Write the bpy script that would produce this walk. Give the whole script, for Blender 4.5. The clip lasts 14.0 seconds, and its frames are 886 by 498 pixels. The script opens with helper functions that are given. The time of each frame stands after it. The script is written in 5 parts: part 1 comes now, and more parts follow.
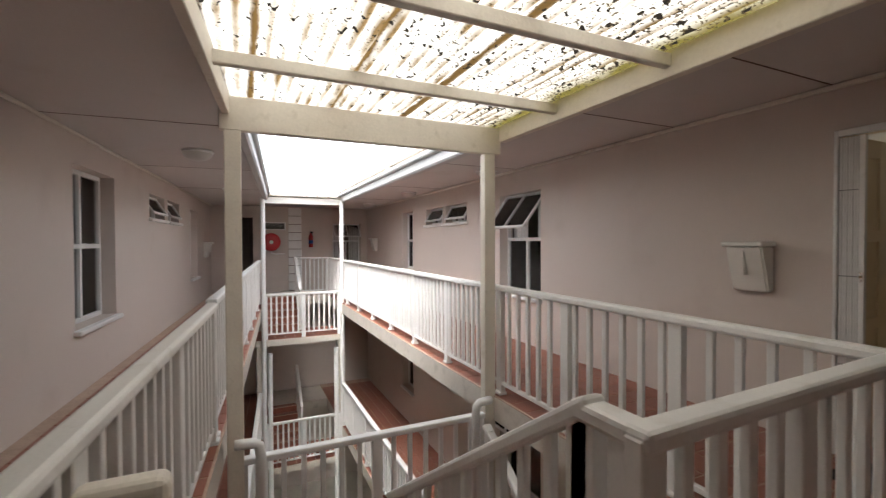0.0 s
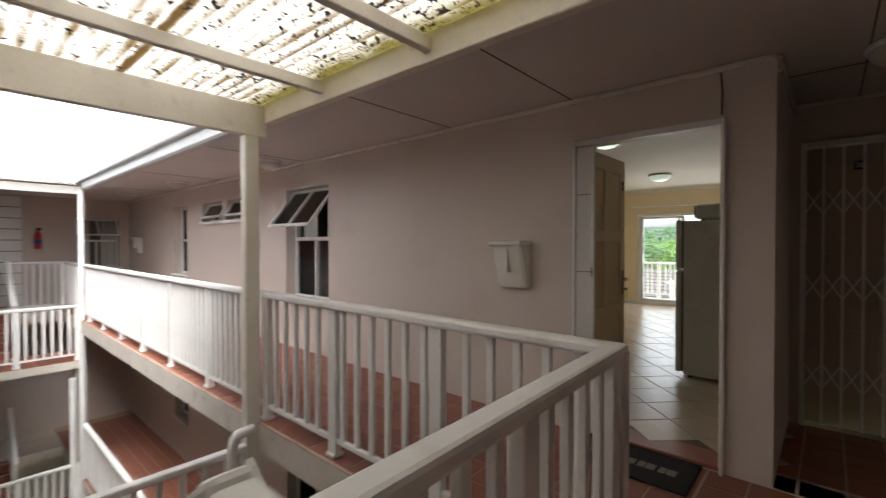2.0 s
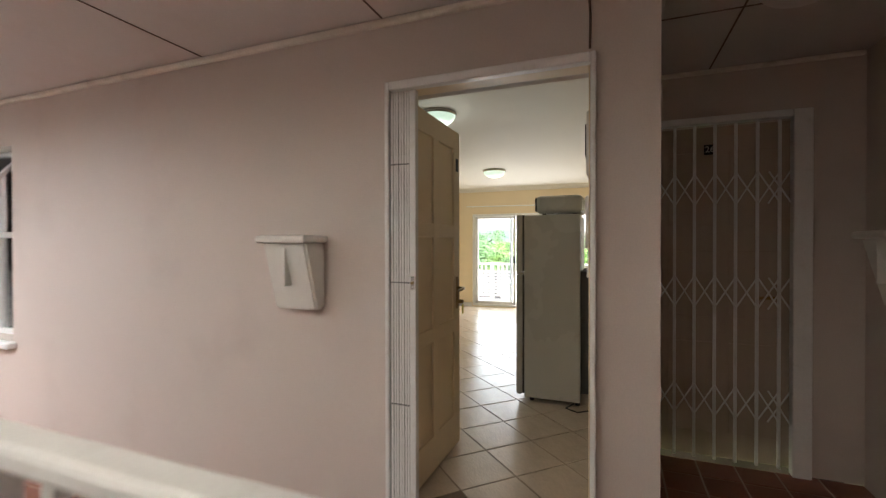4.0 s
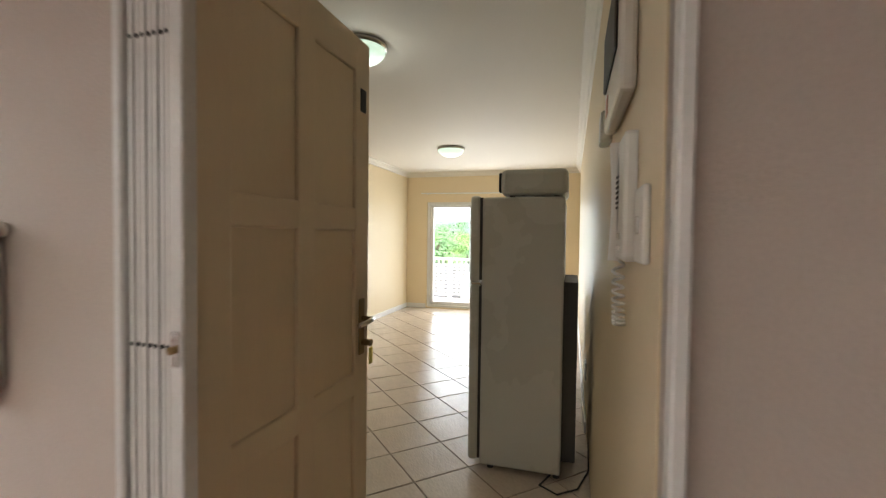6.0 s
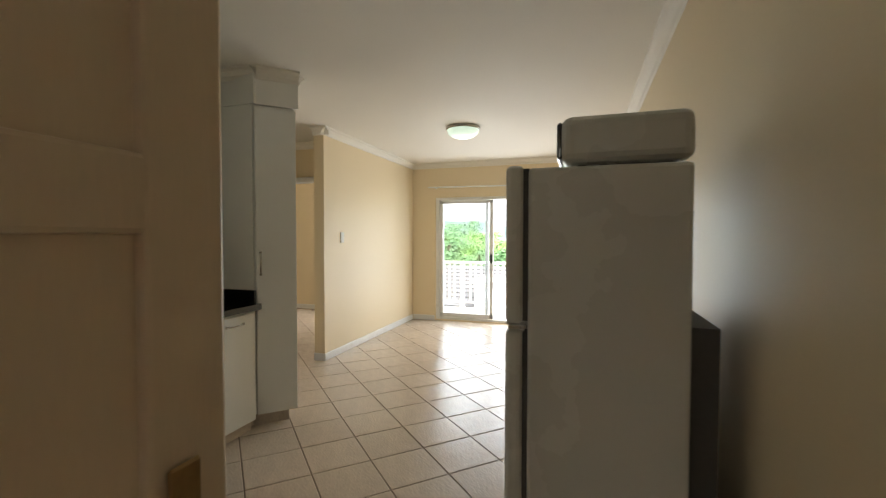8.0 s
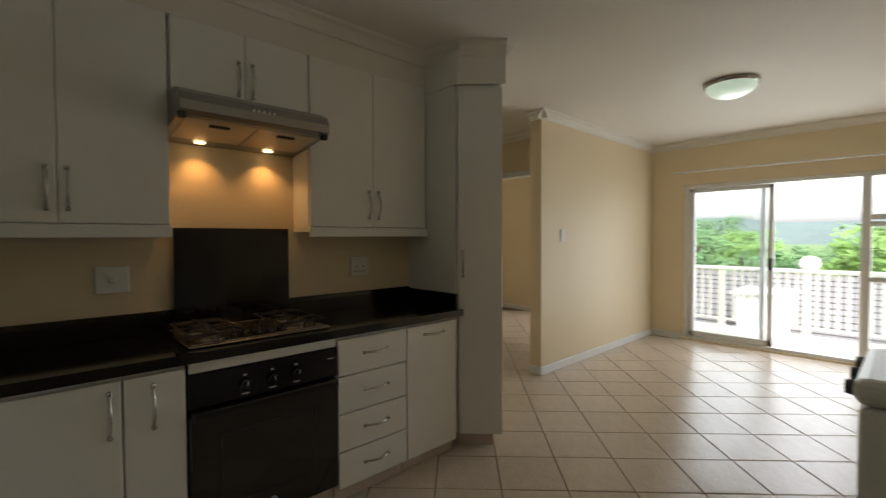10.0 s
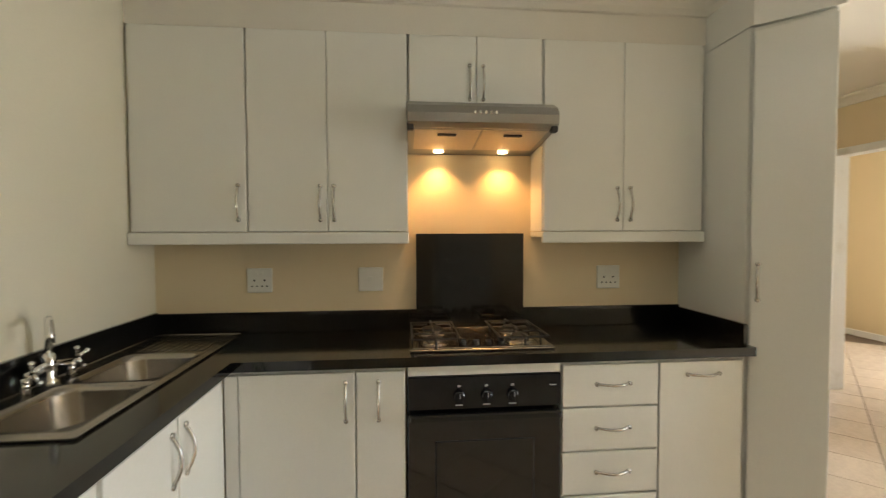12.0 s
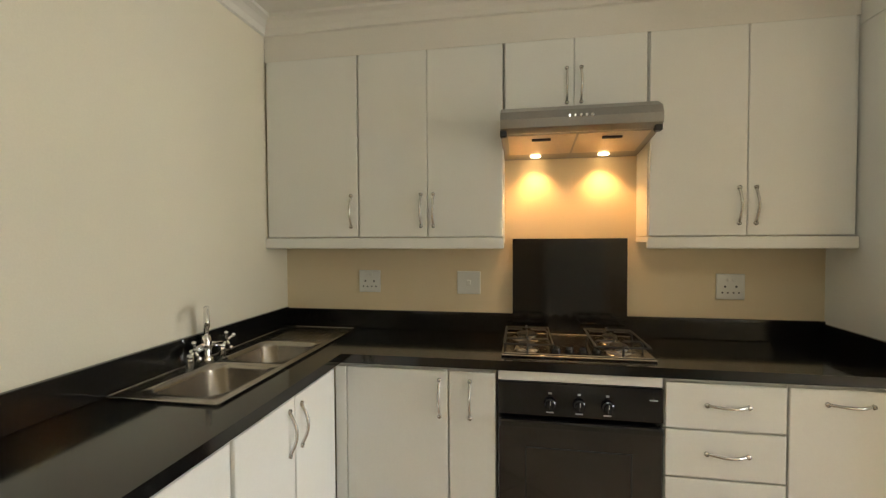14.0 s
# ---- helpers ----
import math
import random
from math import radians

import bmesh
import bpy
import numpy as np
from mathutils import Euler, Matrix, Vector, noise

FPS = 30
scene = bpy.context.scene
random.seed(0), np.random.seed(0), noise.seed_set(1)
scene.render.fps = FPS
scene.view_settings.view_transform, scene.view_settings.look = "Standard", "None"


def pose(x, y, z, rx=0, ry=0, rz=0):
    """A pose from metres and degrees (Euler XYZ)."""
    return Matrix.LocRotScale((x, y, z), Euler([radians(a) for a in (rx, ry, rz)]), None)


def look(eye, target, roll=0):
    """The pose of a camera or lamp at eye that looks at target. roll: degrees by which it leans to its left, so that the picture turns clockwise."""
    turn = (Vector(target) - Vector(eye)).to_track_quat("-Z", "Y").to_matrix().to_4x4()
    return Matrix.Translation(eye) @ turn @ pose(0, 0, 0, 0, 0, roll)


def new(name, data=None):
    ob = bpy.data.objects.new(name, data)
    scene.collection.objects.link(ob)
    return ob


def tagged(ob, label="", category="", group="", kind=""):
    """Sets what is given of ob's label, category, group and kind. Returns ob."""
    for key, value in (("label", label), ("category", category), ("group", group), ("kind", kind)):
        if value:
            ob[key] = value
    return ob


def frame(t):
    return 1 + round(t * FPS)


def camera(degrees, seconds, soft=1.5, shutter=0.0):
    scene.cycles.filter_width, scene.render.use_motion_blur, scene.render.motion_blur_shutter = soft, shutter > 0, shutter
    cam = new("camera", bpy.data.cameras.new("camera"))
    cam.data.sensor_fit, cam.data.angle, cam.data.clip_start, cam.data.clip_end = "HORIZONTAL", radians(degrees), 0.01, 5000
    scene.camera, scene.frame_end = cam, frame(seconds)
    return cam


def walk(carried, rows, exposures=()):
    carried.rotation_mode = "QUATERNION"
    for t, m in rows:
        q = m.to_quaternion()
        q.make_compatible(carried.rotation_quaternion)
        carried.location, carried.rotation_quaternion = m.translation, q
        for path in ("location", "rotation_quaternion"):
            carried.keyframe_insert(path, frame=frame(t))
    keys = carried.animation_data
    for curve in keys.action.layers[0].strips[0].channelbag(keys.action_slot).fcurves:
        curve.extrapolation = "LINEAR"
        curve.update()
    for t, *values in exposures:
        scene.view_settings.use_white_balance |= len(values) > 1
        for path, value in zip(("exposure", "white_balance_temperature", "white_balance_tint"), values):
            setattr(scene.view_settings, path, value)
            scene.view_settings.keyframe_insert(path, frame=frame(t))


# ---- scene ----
cam = camera(90.7, 14.0, soft=1.2, shutter=0.5)
PATH = [
    (0, (-3.426, -0.596, 1.351), (-2.59, 1.22, 1.318), -0.2),
    (0.5, (-3.34, -0.622, 1.321), (-2.388, 1.136, 1.294), -0.2),
    (1, (-3.219, -0.613, 1.306), (-2.09, 1.037, 1.285), -0.1),
    (1.5, (-3.112, -0.551, 1.321), (-1.788, 0.947, 1.298), -0.1),
    (2, (-2.941, -0.464, 1.325), (-1.441, 0.857, 1.299), 0.0),
    (2.5, (-2.687, -0.375, 1.296), (-1.043, 0.764, 1.272), 0.1),
    (3, (-2.389, -0.264, 1.298), (-0.642, 0.708, 1.279), 0.1),
    (3.5, (-2.106, -0.171, 1.288), (-0.286, 0.657, 1.27), 0.0),
    (4, (-1.802, -0.081, 1.297), (0.063, 0.639, 1.28), -0.1),
    (4.2, (-1.672, -0.055, 1.287), (0.204, 0.636, 1.27), 0.2),
    (6.4, (-0.418, 0.163, 1.33), (1.504, 0.713, 1.273), 0.4),
    (6.5, (-0.37, 0.178, 1.331), (1.553, 0.725, 1.276), 0.3),
    (7, (-0.055, 0.27, 1.339), (1.873, 0.796, 1.284), 0.2),
    (9.3, (0.839, 0.613, 1.335), (2.516, 1.702, 1.275), -0.1),
    (9.5, (0.894, 0.644, 1.324), (2.492, 1.845, 1.265), -0.1),
    (10, (1.01, 0.665, 1.318), (2.368, 2.132, 1.261), -0.2),
    (10.5, (1.139, 0.666, 1.338), (2.22, 2.347, 1.273), -0.1),
    (11, (1.219, 0.73, 1.32), (1.983, 2.577, 1.265), -0.2),
    (11.5, (1.305, 0.807, 1.322), (1.765, 2.753, 1.271), -0.3),
    (12, (1.396, 0.809, 1.363), (1.581, 2.8, 1.292), -0.2),
    (12.5, (1.442, 0.793, 1.354), (1.407, 2.792, 1.298), -0.2),
    (13, (1.471, 0.779, 1.35), (1.277, 2.769, 1.301), -0.1),
    (13.5, (1.491, 0.764, 1.371), (1.202, 2.742, 1.31), -0.3),
    (14, (1.503, 0.762, 1.377), (1.153, 2.73, 1.318), -0.3),
]
walk(cam, [(t, look(eye, target, roll)) for t, eye, target, roll in PATH], exposures=[(0.0, 0.85), (1.0, 0.7), (2.0, 0.7), (2.5, 0.95), (3.5, 1.55), (4.2, 1.75), (6.4, 1.8), (7.2, 1.8), (9.3, 0.85), (10.0, 0.8), (11.0, 1.75), (12.0, 2.6), (13.0, 2.7), (14.0, 2.7)])
# ---- light ----
world = bpy.data.worlds.new("sky")
scene.world = world
world.use_nodes = True
wn = world.node_tree
sky = wn.nodes.new("ShaderNodeTexSky")
sky.sky_type, sky.sun_disc = "NISHITA", False
sky.sun_elevation, sky.sun_rotation = radians(58), radians(215)
sky.air_density, sky.dust_density, sky.ozone_density = 0.8, 4.0, 0.8
pale = wn.nodes.new("ShaderNodeHueSaturation")
pale.inputs["Saturation"].default_value, pale.inputs["Value"].default_value = 0.2, 3.5
wn.links.new(sky.outputs[0], pale.inputs["Color"])
wn.links.new(pale.outputs[0], wn.nodes["Background"].inputs[0])
wn.nodes["Background"].inputs[1].default_value = 0.15


def lamp(name, kind, m, energy, color, **more):
    data = bpy.data.lights.new(name, kind)
    data.energy, data.color = energy, color
    for k, v in more.items():
        if k == "size":
            data.size = v
        elif k == "size_y":
            data.shape, data.size_y = "RECTANGLE", v
        elif k == "angle":
            data.angle = radians(v)
        elif k == "spot":
            data.spot_size, data.spot_blend = radians(v), 0.9
        elif k == "radius":
            data.shadow_soft_size = v
    ob = new(name, data)
    ob.matrix_world = m
    return ob


SUN_DIR = Vector((math.cos(radians(58)) * math.sin(radians(215)), math.cos(radians(58)) * math.cos(radians(215)), math.sin(radians(58))))
lamp("sun", "SUN", look(SUN_DIR * 50, (0, 0, 0)), 0.35, (1, 0.97, 0.93), angle=40)
# daylight of the sky through the balcony door
lamp("sky_light_balcony", "AREA", look((7.02, 1.4, 1.05), (0, 1.4, 0.9)), 15, (0.87, 0.94, 1.0), size=2.3, size_y=1.7)

# ---- materials ----


def material(name, color, rough=0.6, metal=0.0, var=0.12, scale=3.0, fine=60.0, bump=0.05, spec=0.5, dirt=None, dirt_amount=0.0, rand=0.0, stretch=(1, 1, 1), coat=0.0):
    m = bpy.data.materials.new(name)
    m.use_nodes = True
    nt = m.node_tree
    b = nt.nodes["Principled BSDF"]
    L = nt.links.new
    tc = nt.nodes.new("ShaderNodeTexCoord")
    mp = nt.nodes.new("ShaderNodeMapping")
    mp.inputs["Scale"].default_value = stretch
    L(tc.outputs["Object"], mp.inputs["Vector"])
    n1 = nt.nodes.new("ShaderNodeTexNoise")
    n1.inputs["Scale"].default_value, n1.inputs["Detail"].default_value = scale, 6
    n2 = nt.nodes.new("ShaderNodeTexNoise")
    n2.inputs["Scale"].default_value, n2.inputs["Detail"].default_value = fine, 4
    L(mp.outputs[0], n1.inputs["Vector"])
    L(mp.outputs[0], n2.inputs["Vector"])
    add = nt.nodes.new("ShaderNodeMath")
    add.operation = "ADD"
    L(n1.outputs[0], add.inputs[0])
    L(n2.outputs[0], add.inputs[1])
    src = add.outputs[0]
    if rand:
        oi = nt.nodes.new("ShaderNodeObjectInfo")
        mr = nt.nodes.new("ShaderNodeMath")
        mr.operation = "MULTIPLY_ADD"
        L(oi.outputs["Random"], mr.inputs[0])
        mr.inputs[1].default_value = rand
        L(src, mr.inputs[2])
        sub = nt.nodes.new("ShaderNodeMath")
        sub.operation = "SUBTRACT"
        L(mr.outputs[0], sub.inputs[0])
        sub.inputs[1].default_value = rand / 2
        src = sub.outputs[0]
    ramp = nt.nodes.new("ShaderNodeMapRange")
    ramp.inputs["From Min"].default_value, ramp.inputs["From Max"].default_value = 0.55, 1.45
    ramp.inputs["To Min"].default_value, ramp.inputs["To Max"].default_value = 1 - var, 1 + var
    L(src, ramp.inputs[0])
    mul = nt.nodes.new("ShaderNodeMix")
    mul.data_type, mul.blend_type = "RGBA", "MULTIPLY"
    mul.inputs["Factor"].default_value = 1
    mul.inputs["A"].default_value = (*color, 1)
    L(ramp.outputs[0], mul.inputs["B"])
    out = mul.outputs["Result"]
    if dirt:
        n3 = nt.nodes.new("ShaderNodeTexNoise")
        n3.inputs["Scale"].default_value, n3.inputs["Detail"].default_value = scale * 2.3, 9
        L(mp.outputs[0], n3.inputs["Vector"])
        r3 = nt.nodes.new("ShaderNodeMapRange")
        r3.inputs["From Min"].default_value, r3.inputs["From Max"].default_value = 0.58, 0.78
        r3.inputs["To Max"].default_value = dirt_amount
        L(n3.outputs[0], r3.inputs[0])
        md = nt.nodes.new("ShaderNodeMix")
        md.data_type = "RGBA"
        L(r3.outputs[0], md.inputs["Factor"])
        L(out, md.inputs["A"])
        md.inputs["B"].default_value = (*dirt, 1)
        out = md.outputs["Result"]
    L(out, b.inputs["Base Color"])
    rr = nt.nodes.new("ShaderNodeMapRange")
    rr.inputs["To Min"].default_value, rr.inputs["To Max"].default_value = max(rough - 0.07, 0.02), min(rough + 0.07, 1)
    L(n1.outputs[0], rr.inputs[0])
    L(rr.outputs[0], b.inputs["Roughness"])
    b.inputs["Metallic"].default_value = metal
    b.inputs["Specular IOR Level"].default_value = spec
    b.inputs["Coat Weight"].default_value = coat
    if bump:
        bp = nt.nodes.new("ShaderNodeBump")
        bp.inputs["Strength"].default_value, bp.inputs["Distance"].default_value = bump * 2, 0.01
        L(n2.outputs[0], bp.inputs["Height"])
        L(bp.outputs[0], b.inputs["Normal"])
    return m


def glass(name, color=(1, 1, 1), rough=0.0, alpha=0.2):
    m = bpy.data.materials.new(name)
    m.use_nodes = True
    nt = m.node_tree
    nt.nodes.remove(nt.nodes["Principled BSDF"])
    out = nt.nodes["Material Output"]
    tr, gl, mx, fr = (nt.nodes.new(k) for k in ("ShaderNodeBsdfTransparent", "ShaderNodeBsdfGlossy", "ShaderNodeMixShader", "ShaderNodeFresnel"))
    tr.inputs[0].default_value = (*color, 1)
    gl.inputs["Roughness"].default_value = rough
    fr.inputs[0].default_value = 1.5
    nt.links.new(fr.outputs[0], mx.inputs[0])
    nt.links.new(tr.outputs[0], mx.inputs[1])
    nt.links.new(gl.outputs[0], mx.inputs[2])
    nt.links.new(mx.outputs[0], out.inputs[0])
    return m


def glow(name, color, strength):
    m = bpy.data.materials.new(name)
    m.use_nodes = True
    b = m.node_tree.nodes["Principled BSDF"]
    b.inputs["Base Color"].default_value = (0.8, 0.8, 0.78, 1)
    b.inputs["Emission Color"].default_value = (*color, 1)
    b.inputs["Emission Strength"].default_value = strength
    b.inputs["Roughness"].default_value = 0.3
    return m


WALL_OUT = material("pink_beige_plaster", (0.62, 0.545, 0.49), 0.75, var=0.06, scale=0.8, fine=140, bump=0.06, dirt=(0.42, 0.33, 0.28), dirt_amount=0.25)
CEIL_OUT = material("outdoor_ceiling_paint", (0.60, 0.565, 0.54), 0.7, var=0.05, scale=0.9, fine=90, bump=0.03, dirt=(0.5, 0.42, 0.36), dirt_amount=0.3)
JOINT = material("board_joint_shadow_gap", (0.16, 0.11, 0.09), 0.9, var=0.2)
WALL_IN = material("cream_yellow_paint", (0.78, 0.65, 0.44), 0.5, var=0.035, scale=0.9, fine=160, bump=0.03)
WALL_PALE = material("pale_cream_paint", (0.80, 0.73, 0.575), 0.5, var=0.035, scale=0.9, fine=160, bump=0.03)
CEIL_IN = material("white_ceiling_paint", (0.80, 0.76, 0.68), 0.7, var=0.03, scale=0.7, fine=120, bump=0.02)
WHITE = material("white_gloss_paint", (0.79, 0.785, 0.765), 0.35, var=0.05, scale=4, fine=90, bump=0.03, dirt=(0.52, 0.47, 0.38), dirt_amount=0.35)
CREAMPOST = material("cream_timber_paint", (0.74, 0.69, 0.60), 0.5, var=0.08, scale=5, fine=60, bump=0.06, dirt=(0.40, 0.34, 0.24), dirt_amount=0.4)
CONCRETE = material("painted_concrete_edge", (0.62, 0.57, 0.50), 0.8, var=0.12, scale=3, fine=70, bump=0.15, dirt=(0.30, 0.27, 0.22), dirt_amount=0.5)
QUARRY = material("red_quarry_tile", (0.27, 0.10, 0.065), 0.42, var=0.22, scale=6, fine=80, bump=0.08, rand=0.5)
GROUT = material("pale_grout", (0.48, 0.36, 0.28), 0.9, var=0.2, scale=8)
GROUT_IN = material("brown_floor_grout", (0.17, 0.125, 0.09), 0.9, var=0.2, scale=8)
TILE = material("beige_ceramic_tile", (0.62, 0.515, 0.41), 0.24, var=0.13, scale=7, fine=34, bump=0.10, rand=0.25, stretch=(1, 2.2, 1))
CAB = material("white_cabinet_lacquer", (0.84, 0.825, 0.765), 0.34, var=0.025, scale=2, fine=120, bump=0.015)
GRANITE = material("black_granite", (0.008, 0.0075, 0.007), 0.10, var=0.9, scale=60, fine=420, bump=0.0, spec=0.6, dirt=(0.05, 0.048, 0.042), dirt_amount=0.5)
STEEL = material("brushed_steel", (0.40, 0.375, 0.34), 0.24, metal=1.0, var=0.1, scale=30, fine=200, bump=0.02, stretch=(1, 8, 1))
SATIN = material("satin_nickel", (0.62, 0.60, 0.565), 0.25, metal=1.0, var=0.04, bump=0)
HOODGREY = material("grey_hood_metal", (0.36, 0.35, 0.33), 0.35, metal=0.8, var=0.06, scale=6, fine=120, bump=0.01)
HOODMESH = material("aluminium_filter_mesh", (0.62, 0.55, 0.45), 0.55, metal=0.6, var=0.15, scale=120, fine=300, bump=0.12)
CHROME = material("chrome", (0.80, 0.79, 0.77), 0.1, metal=1.0, var=0.02, bump=0)
BLACK = material("black_enamel", (0.010, 0.010, 0.011), 0.16, var=0.2, bump=0.0, spec=0.6)
BLACKGLASS = material("black_oven_glass", (0.006, 0.006, 0.006), 0.06, var=0.2, bump=0.0, spec=0.8)
IRON = material("cast_iron", (0.02, 0.02, 0.02), 0.5, var=0.3, bump=0.1)
GREYPRINT = material("grey_print", (0.45, 0.45, 0.44), 0.5, var=0.02, bump=0)
FRIDGE = material("fridge_enamel", (0.60, 0.585, 0.53), 0.28, var=0.03, scale=2, fine=300, bump=0.02)
FRIDGEDARK = material("dark_rubber_seal", (0.06, 0.055, 0.05), 0.6, var=0.1)
PLASTIC = material("white_plastic", (0.78, 0.765, 0.71), 0.35, var=0.02, scale=4, bump=0.01)
DOORPAINT = material("cream_door_paint", (0.78, 0.65, 0.47), 0.42, var=0.04, scale=3, fine=40, bump=0.03, stretch=(6, 6, 0.6))
WOODEDGE = material("varnished_timber_edge", (0.22, 0.10, 0.035), 0.45, var=0.3, scale=12, stretch=(8, 8, 0.7))
# the darkness of unlit interiors is put into this colour
DARKROOM = material("dark_room_shade", (0.14, 0.12, 0.105), 0.9, var=0.2)
CURTAIN = material("grey_net_curtain", (0.66, 0.64, 0.61), 0.9, var=0.2, scale=14, stretch=(4, 4, 0.3))
RED = material("red_enamel", (0.46, 0.02, 0.025), 0.3, var=0.1)
BLUE = material("blue_label", (0.03, 0.06, 0.25), 0.4, var=0.1)
RUBBER = material("black_rubber_mat", (0.018, 0.017, 0.016), 0.9, var=0.4, scale=30, fine=250, bump=0.4)
MATPRINT = material("worn_mat_lettering", (0.22, 0.20, 0.17), 0.9, var=0.3, scale=40)
BRASS = material("aged_brass", (0.36, 0.25, 0.12), 0.35, metal=1.0, var=0.2)
YELLOWTAG = material("yellow_key_tag", (0.75, 0.68, 0.12), 0.4, var=0.05)
PANE = glass("window_glass", (0.97, 0.98, 0.98))
GLOBE = glow("lit_glass_globe", (0.72, 1.0, 0.80), 0.22)
GLOBE_OFF = material("frosted_globe_unlit", (0.62, 0.60, 0.56), 0.3, var=0.04)
HALOGEN = glow("halogen_lamp", (1.0, 0.66, 0.30), 3.0)
BALCONY = material("balcony_screed", (0.55, 0.52, 0.47), 0.8, var=0.08, scale=3)
GRASS = material("grass_ground", (0.07, 0.12, 0.03), 0.95, var=0.4, scale=0.4, fine=6, bump=0.3)
HILL = material("hazy_hill", (0.07, 0.10, 0.095), 1.0, var=0.3, scale=0.02, fine=0.2, bump=0)
LEAF_A = material("bright_leaf", (0.14, 0.26, 0.045), 0.6, var=0.6, scale=1.2, fine=9, bump=0)
LEAF_B = material("deep_leaf", (0.07, 0.16, 0.05), 0.6, var=0.6, scale=1.2, fine=9, bump=0)
BARK = material("bark", (0.12, 0.085, 0.06), 0.9, var=0.3, scale=8, bump=0.4)
ROOFTILE = material("grey_roof_tile", (0.13, 0.125, 0.125), 0.8, var=0.2, scale=4, fine=30, bump=0.2, rand=0.4)
HOUSEWALL = material("white_house_plaster", (0.75, 0.74, 0.71), 0.8, var=0.05)


def roof_sheet_material():
    m = bpy.data.materials.new("stained_translucent_sheet")
    m.use_nodes = True
    nt = m.node_tree
    L = nt.links.new
    nt.nodes.remove(nt.nodes["Principled BSDF"])
    tc = nt.nodes.new("ShaderNodeTexCoord")

    def noise_at(scale, stretch, detail=6):
        mp = nt.nodes.new("ShaderNodeMapping")
        mp.inputs["Scale"].default_value = stretch
        n = nt.nodes.new("ShaderNodeTexNoise")
        n.inputs["Scale"].default_value, n.inputs["Detail"].default_value = scale, detail
        L(tc.outputs["Object"], mp.inputs["Vector"])
        L(mp.outputs[0], n.inputs["Vector"])
        return n.outputs[0]

    def mixed(a, fac, lo, hi, col):
        r = nt.nodes.new("ShaderNodeMapRange")
        r.inputs["From Min"].default_value, r.inputs["From Max"].default_value = lo, hi
        L(fac, r.inputs[0])
        mx = nt.nodes.new("ShaderNodeMix")
        mx.data_type = "RGBA"
        L(r.outputs[0], mx.inputs["Factor"])
        if isinstance(a, tuple):
            mx.inputs["A"].default_value = a
        else:
            L(a, mx.inputs["A"])
        mx.inputs["B"].default_value = col
        return mx.outputs["Result"]

    sep = nt.nodes.new("ShaderNodeSeparateXYZ")
    L(tc.outputs["Object"], sep.inputs[0])

    def calc(op, p, q=None):
        n = nt.nodes.new("ShaderNodeMath")
        n.operation = op
        for k, v in enumerate((p, q)):
            if isinstance(v, (int, float)):
                n.inputs[k].default_value = v
            elif v is not None:
                L(v, n.inputs[k])
        return n.outputs[0]

    # grime in the valleys of the waves, broken up along their length
    valley = calc("SINE", calc("MULTIPLY", sep.outputs["X"], 2 * math.pi / 0.076))
    grime = calc("ADD", calc("MULTIPLY", valley, -0.17), noise_at(5.0, (1.6, 0.5, 1), 7))
    c = mixed((0.56, 0.54, 0.485, 1), grime, 0.42, 0.80, (0.115, 0.075, 0.032, 1))
    # brown lap joints between sheets
    lap = calc("ABSOLUTE", calc("SUBTRACT", calc("FRACT", calc("MULTIPLY", sep.outputs["X"], 1 / 0.56)), 0.5))
    lap = calc("ADD", calc("SUBTRACT", 0.5, lap), calc("MULTIPLY", noise_at(7.0, (2, 0.6, 1)), -0.09))
    c = mixed(c, lap, 0.005, -0.03, (0.075, 0.045, 0.016, 1))
    # green algae along the gutter side
    edge = calc("ADD", sep.outputs["X"], calc("MULTIPLY", noise_at(4.0, (1, 1, 1)), 0.22))
    c = mixed(c, edge, -1.44, -1.28, (0.10, 0.085, 0.022, 1))
    # dead leaves and lichen, denser towards the gutter side
    drift = calc("MULTIPLY", calc("ADD", sep.outputs["X"], 2.4), 0.035)
    c = mixed(c, calc("ADD", noise_at(24, (1, 0.75, 1), 2), drift), 0.635, 0.65, (0.012, 0.010, 0.008, 1))
    c = mixed(c, calc("ADD", noise_at(70, (1.2, 0.8, 1), 2), drift), 0.61, 0.645, (0.05, 0.036, 0.018, 1))
    tr, df, mx = (nt.nodes.new(k) for k in ("ShaderNodeBsdfTranslucent", "ShaderNodeBsdfDiffuse", "ShaderNodeMixShader"))
    L(c, tr.inputs[0])
    L(c, df.inputs[0])
    mx.inputs[0].default_value = 0.2
    L(tr.outputs[0], mx.inputs[1])
    L(df.outputs[0], mx.inputs[2])
    L(mx.outputs[0], nt.nodes["Material Output"].inputs[0])
    return m


SHEET = roof_sheet_material()

# ---- building helpers ----


def box(bm, x0, x1, y0, y1, z0, z1, bevel=0.0, m=None, seg=1):
    r = bmesh.ops.create_cube(bm, size=1, matrix=Matrix.Translation(((x0 + x1) / 2, (y0 + y1) / 2, (z0 + z1) / 2)) @ Matrix.Diagonal((abs(x1 - x0), abs(y1 - y0), abs(z1 - z0), 1)))
    vs = r["verts"]
    if bevel:
        es = list({e for v in vs for e in v.link_edges})
        q = bmesh.ops.bevel(bm, geom=es, offset=bevel, segments=seg, affect="EDGES", profile=0.5)
        vs = list({v for f in q["faces"] for v in f.verts} | {v for v in vs if v.is_valid})
    if m is not None:
        bmesh.ops.transform(bm, matrix=m, verts=vs)
    return vs


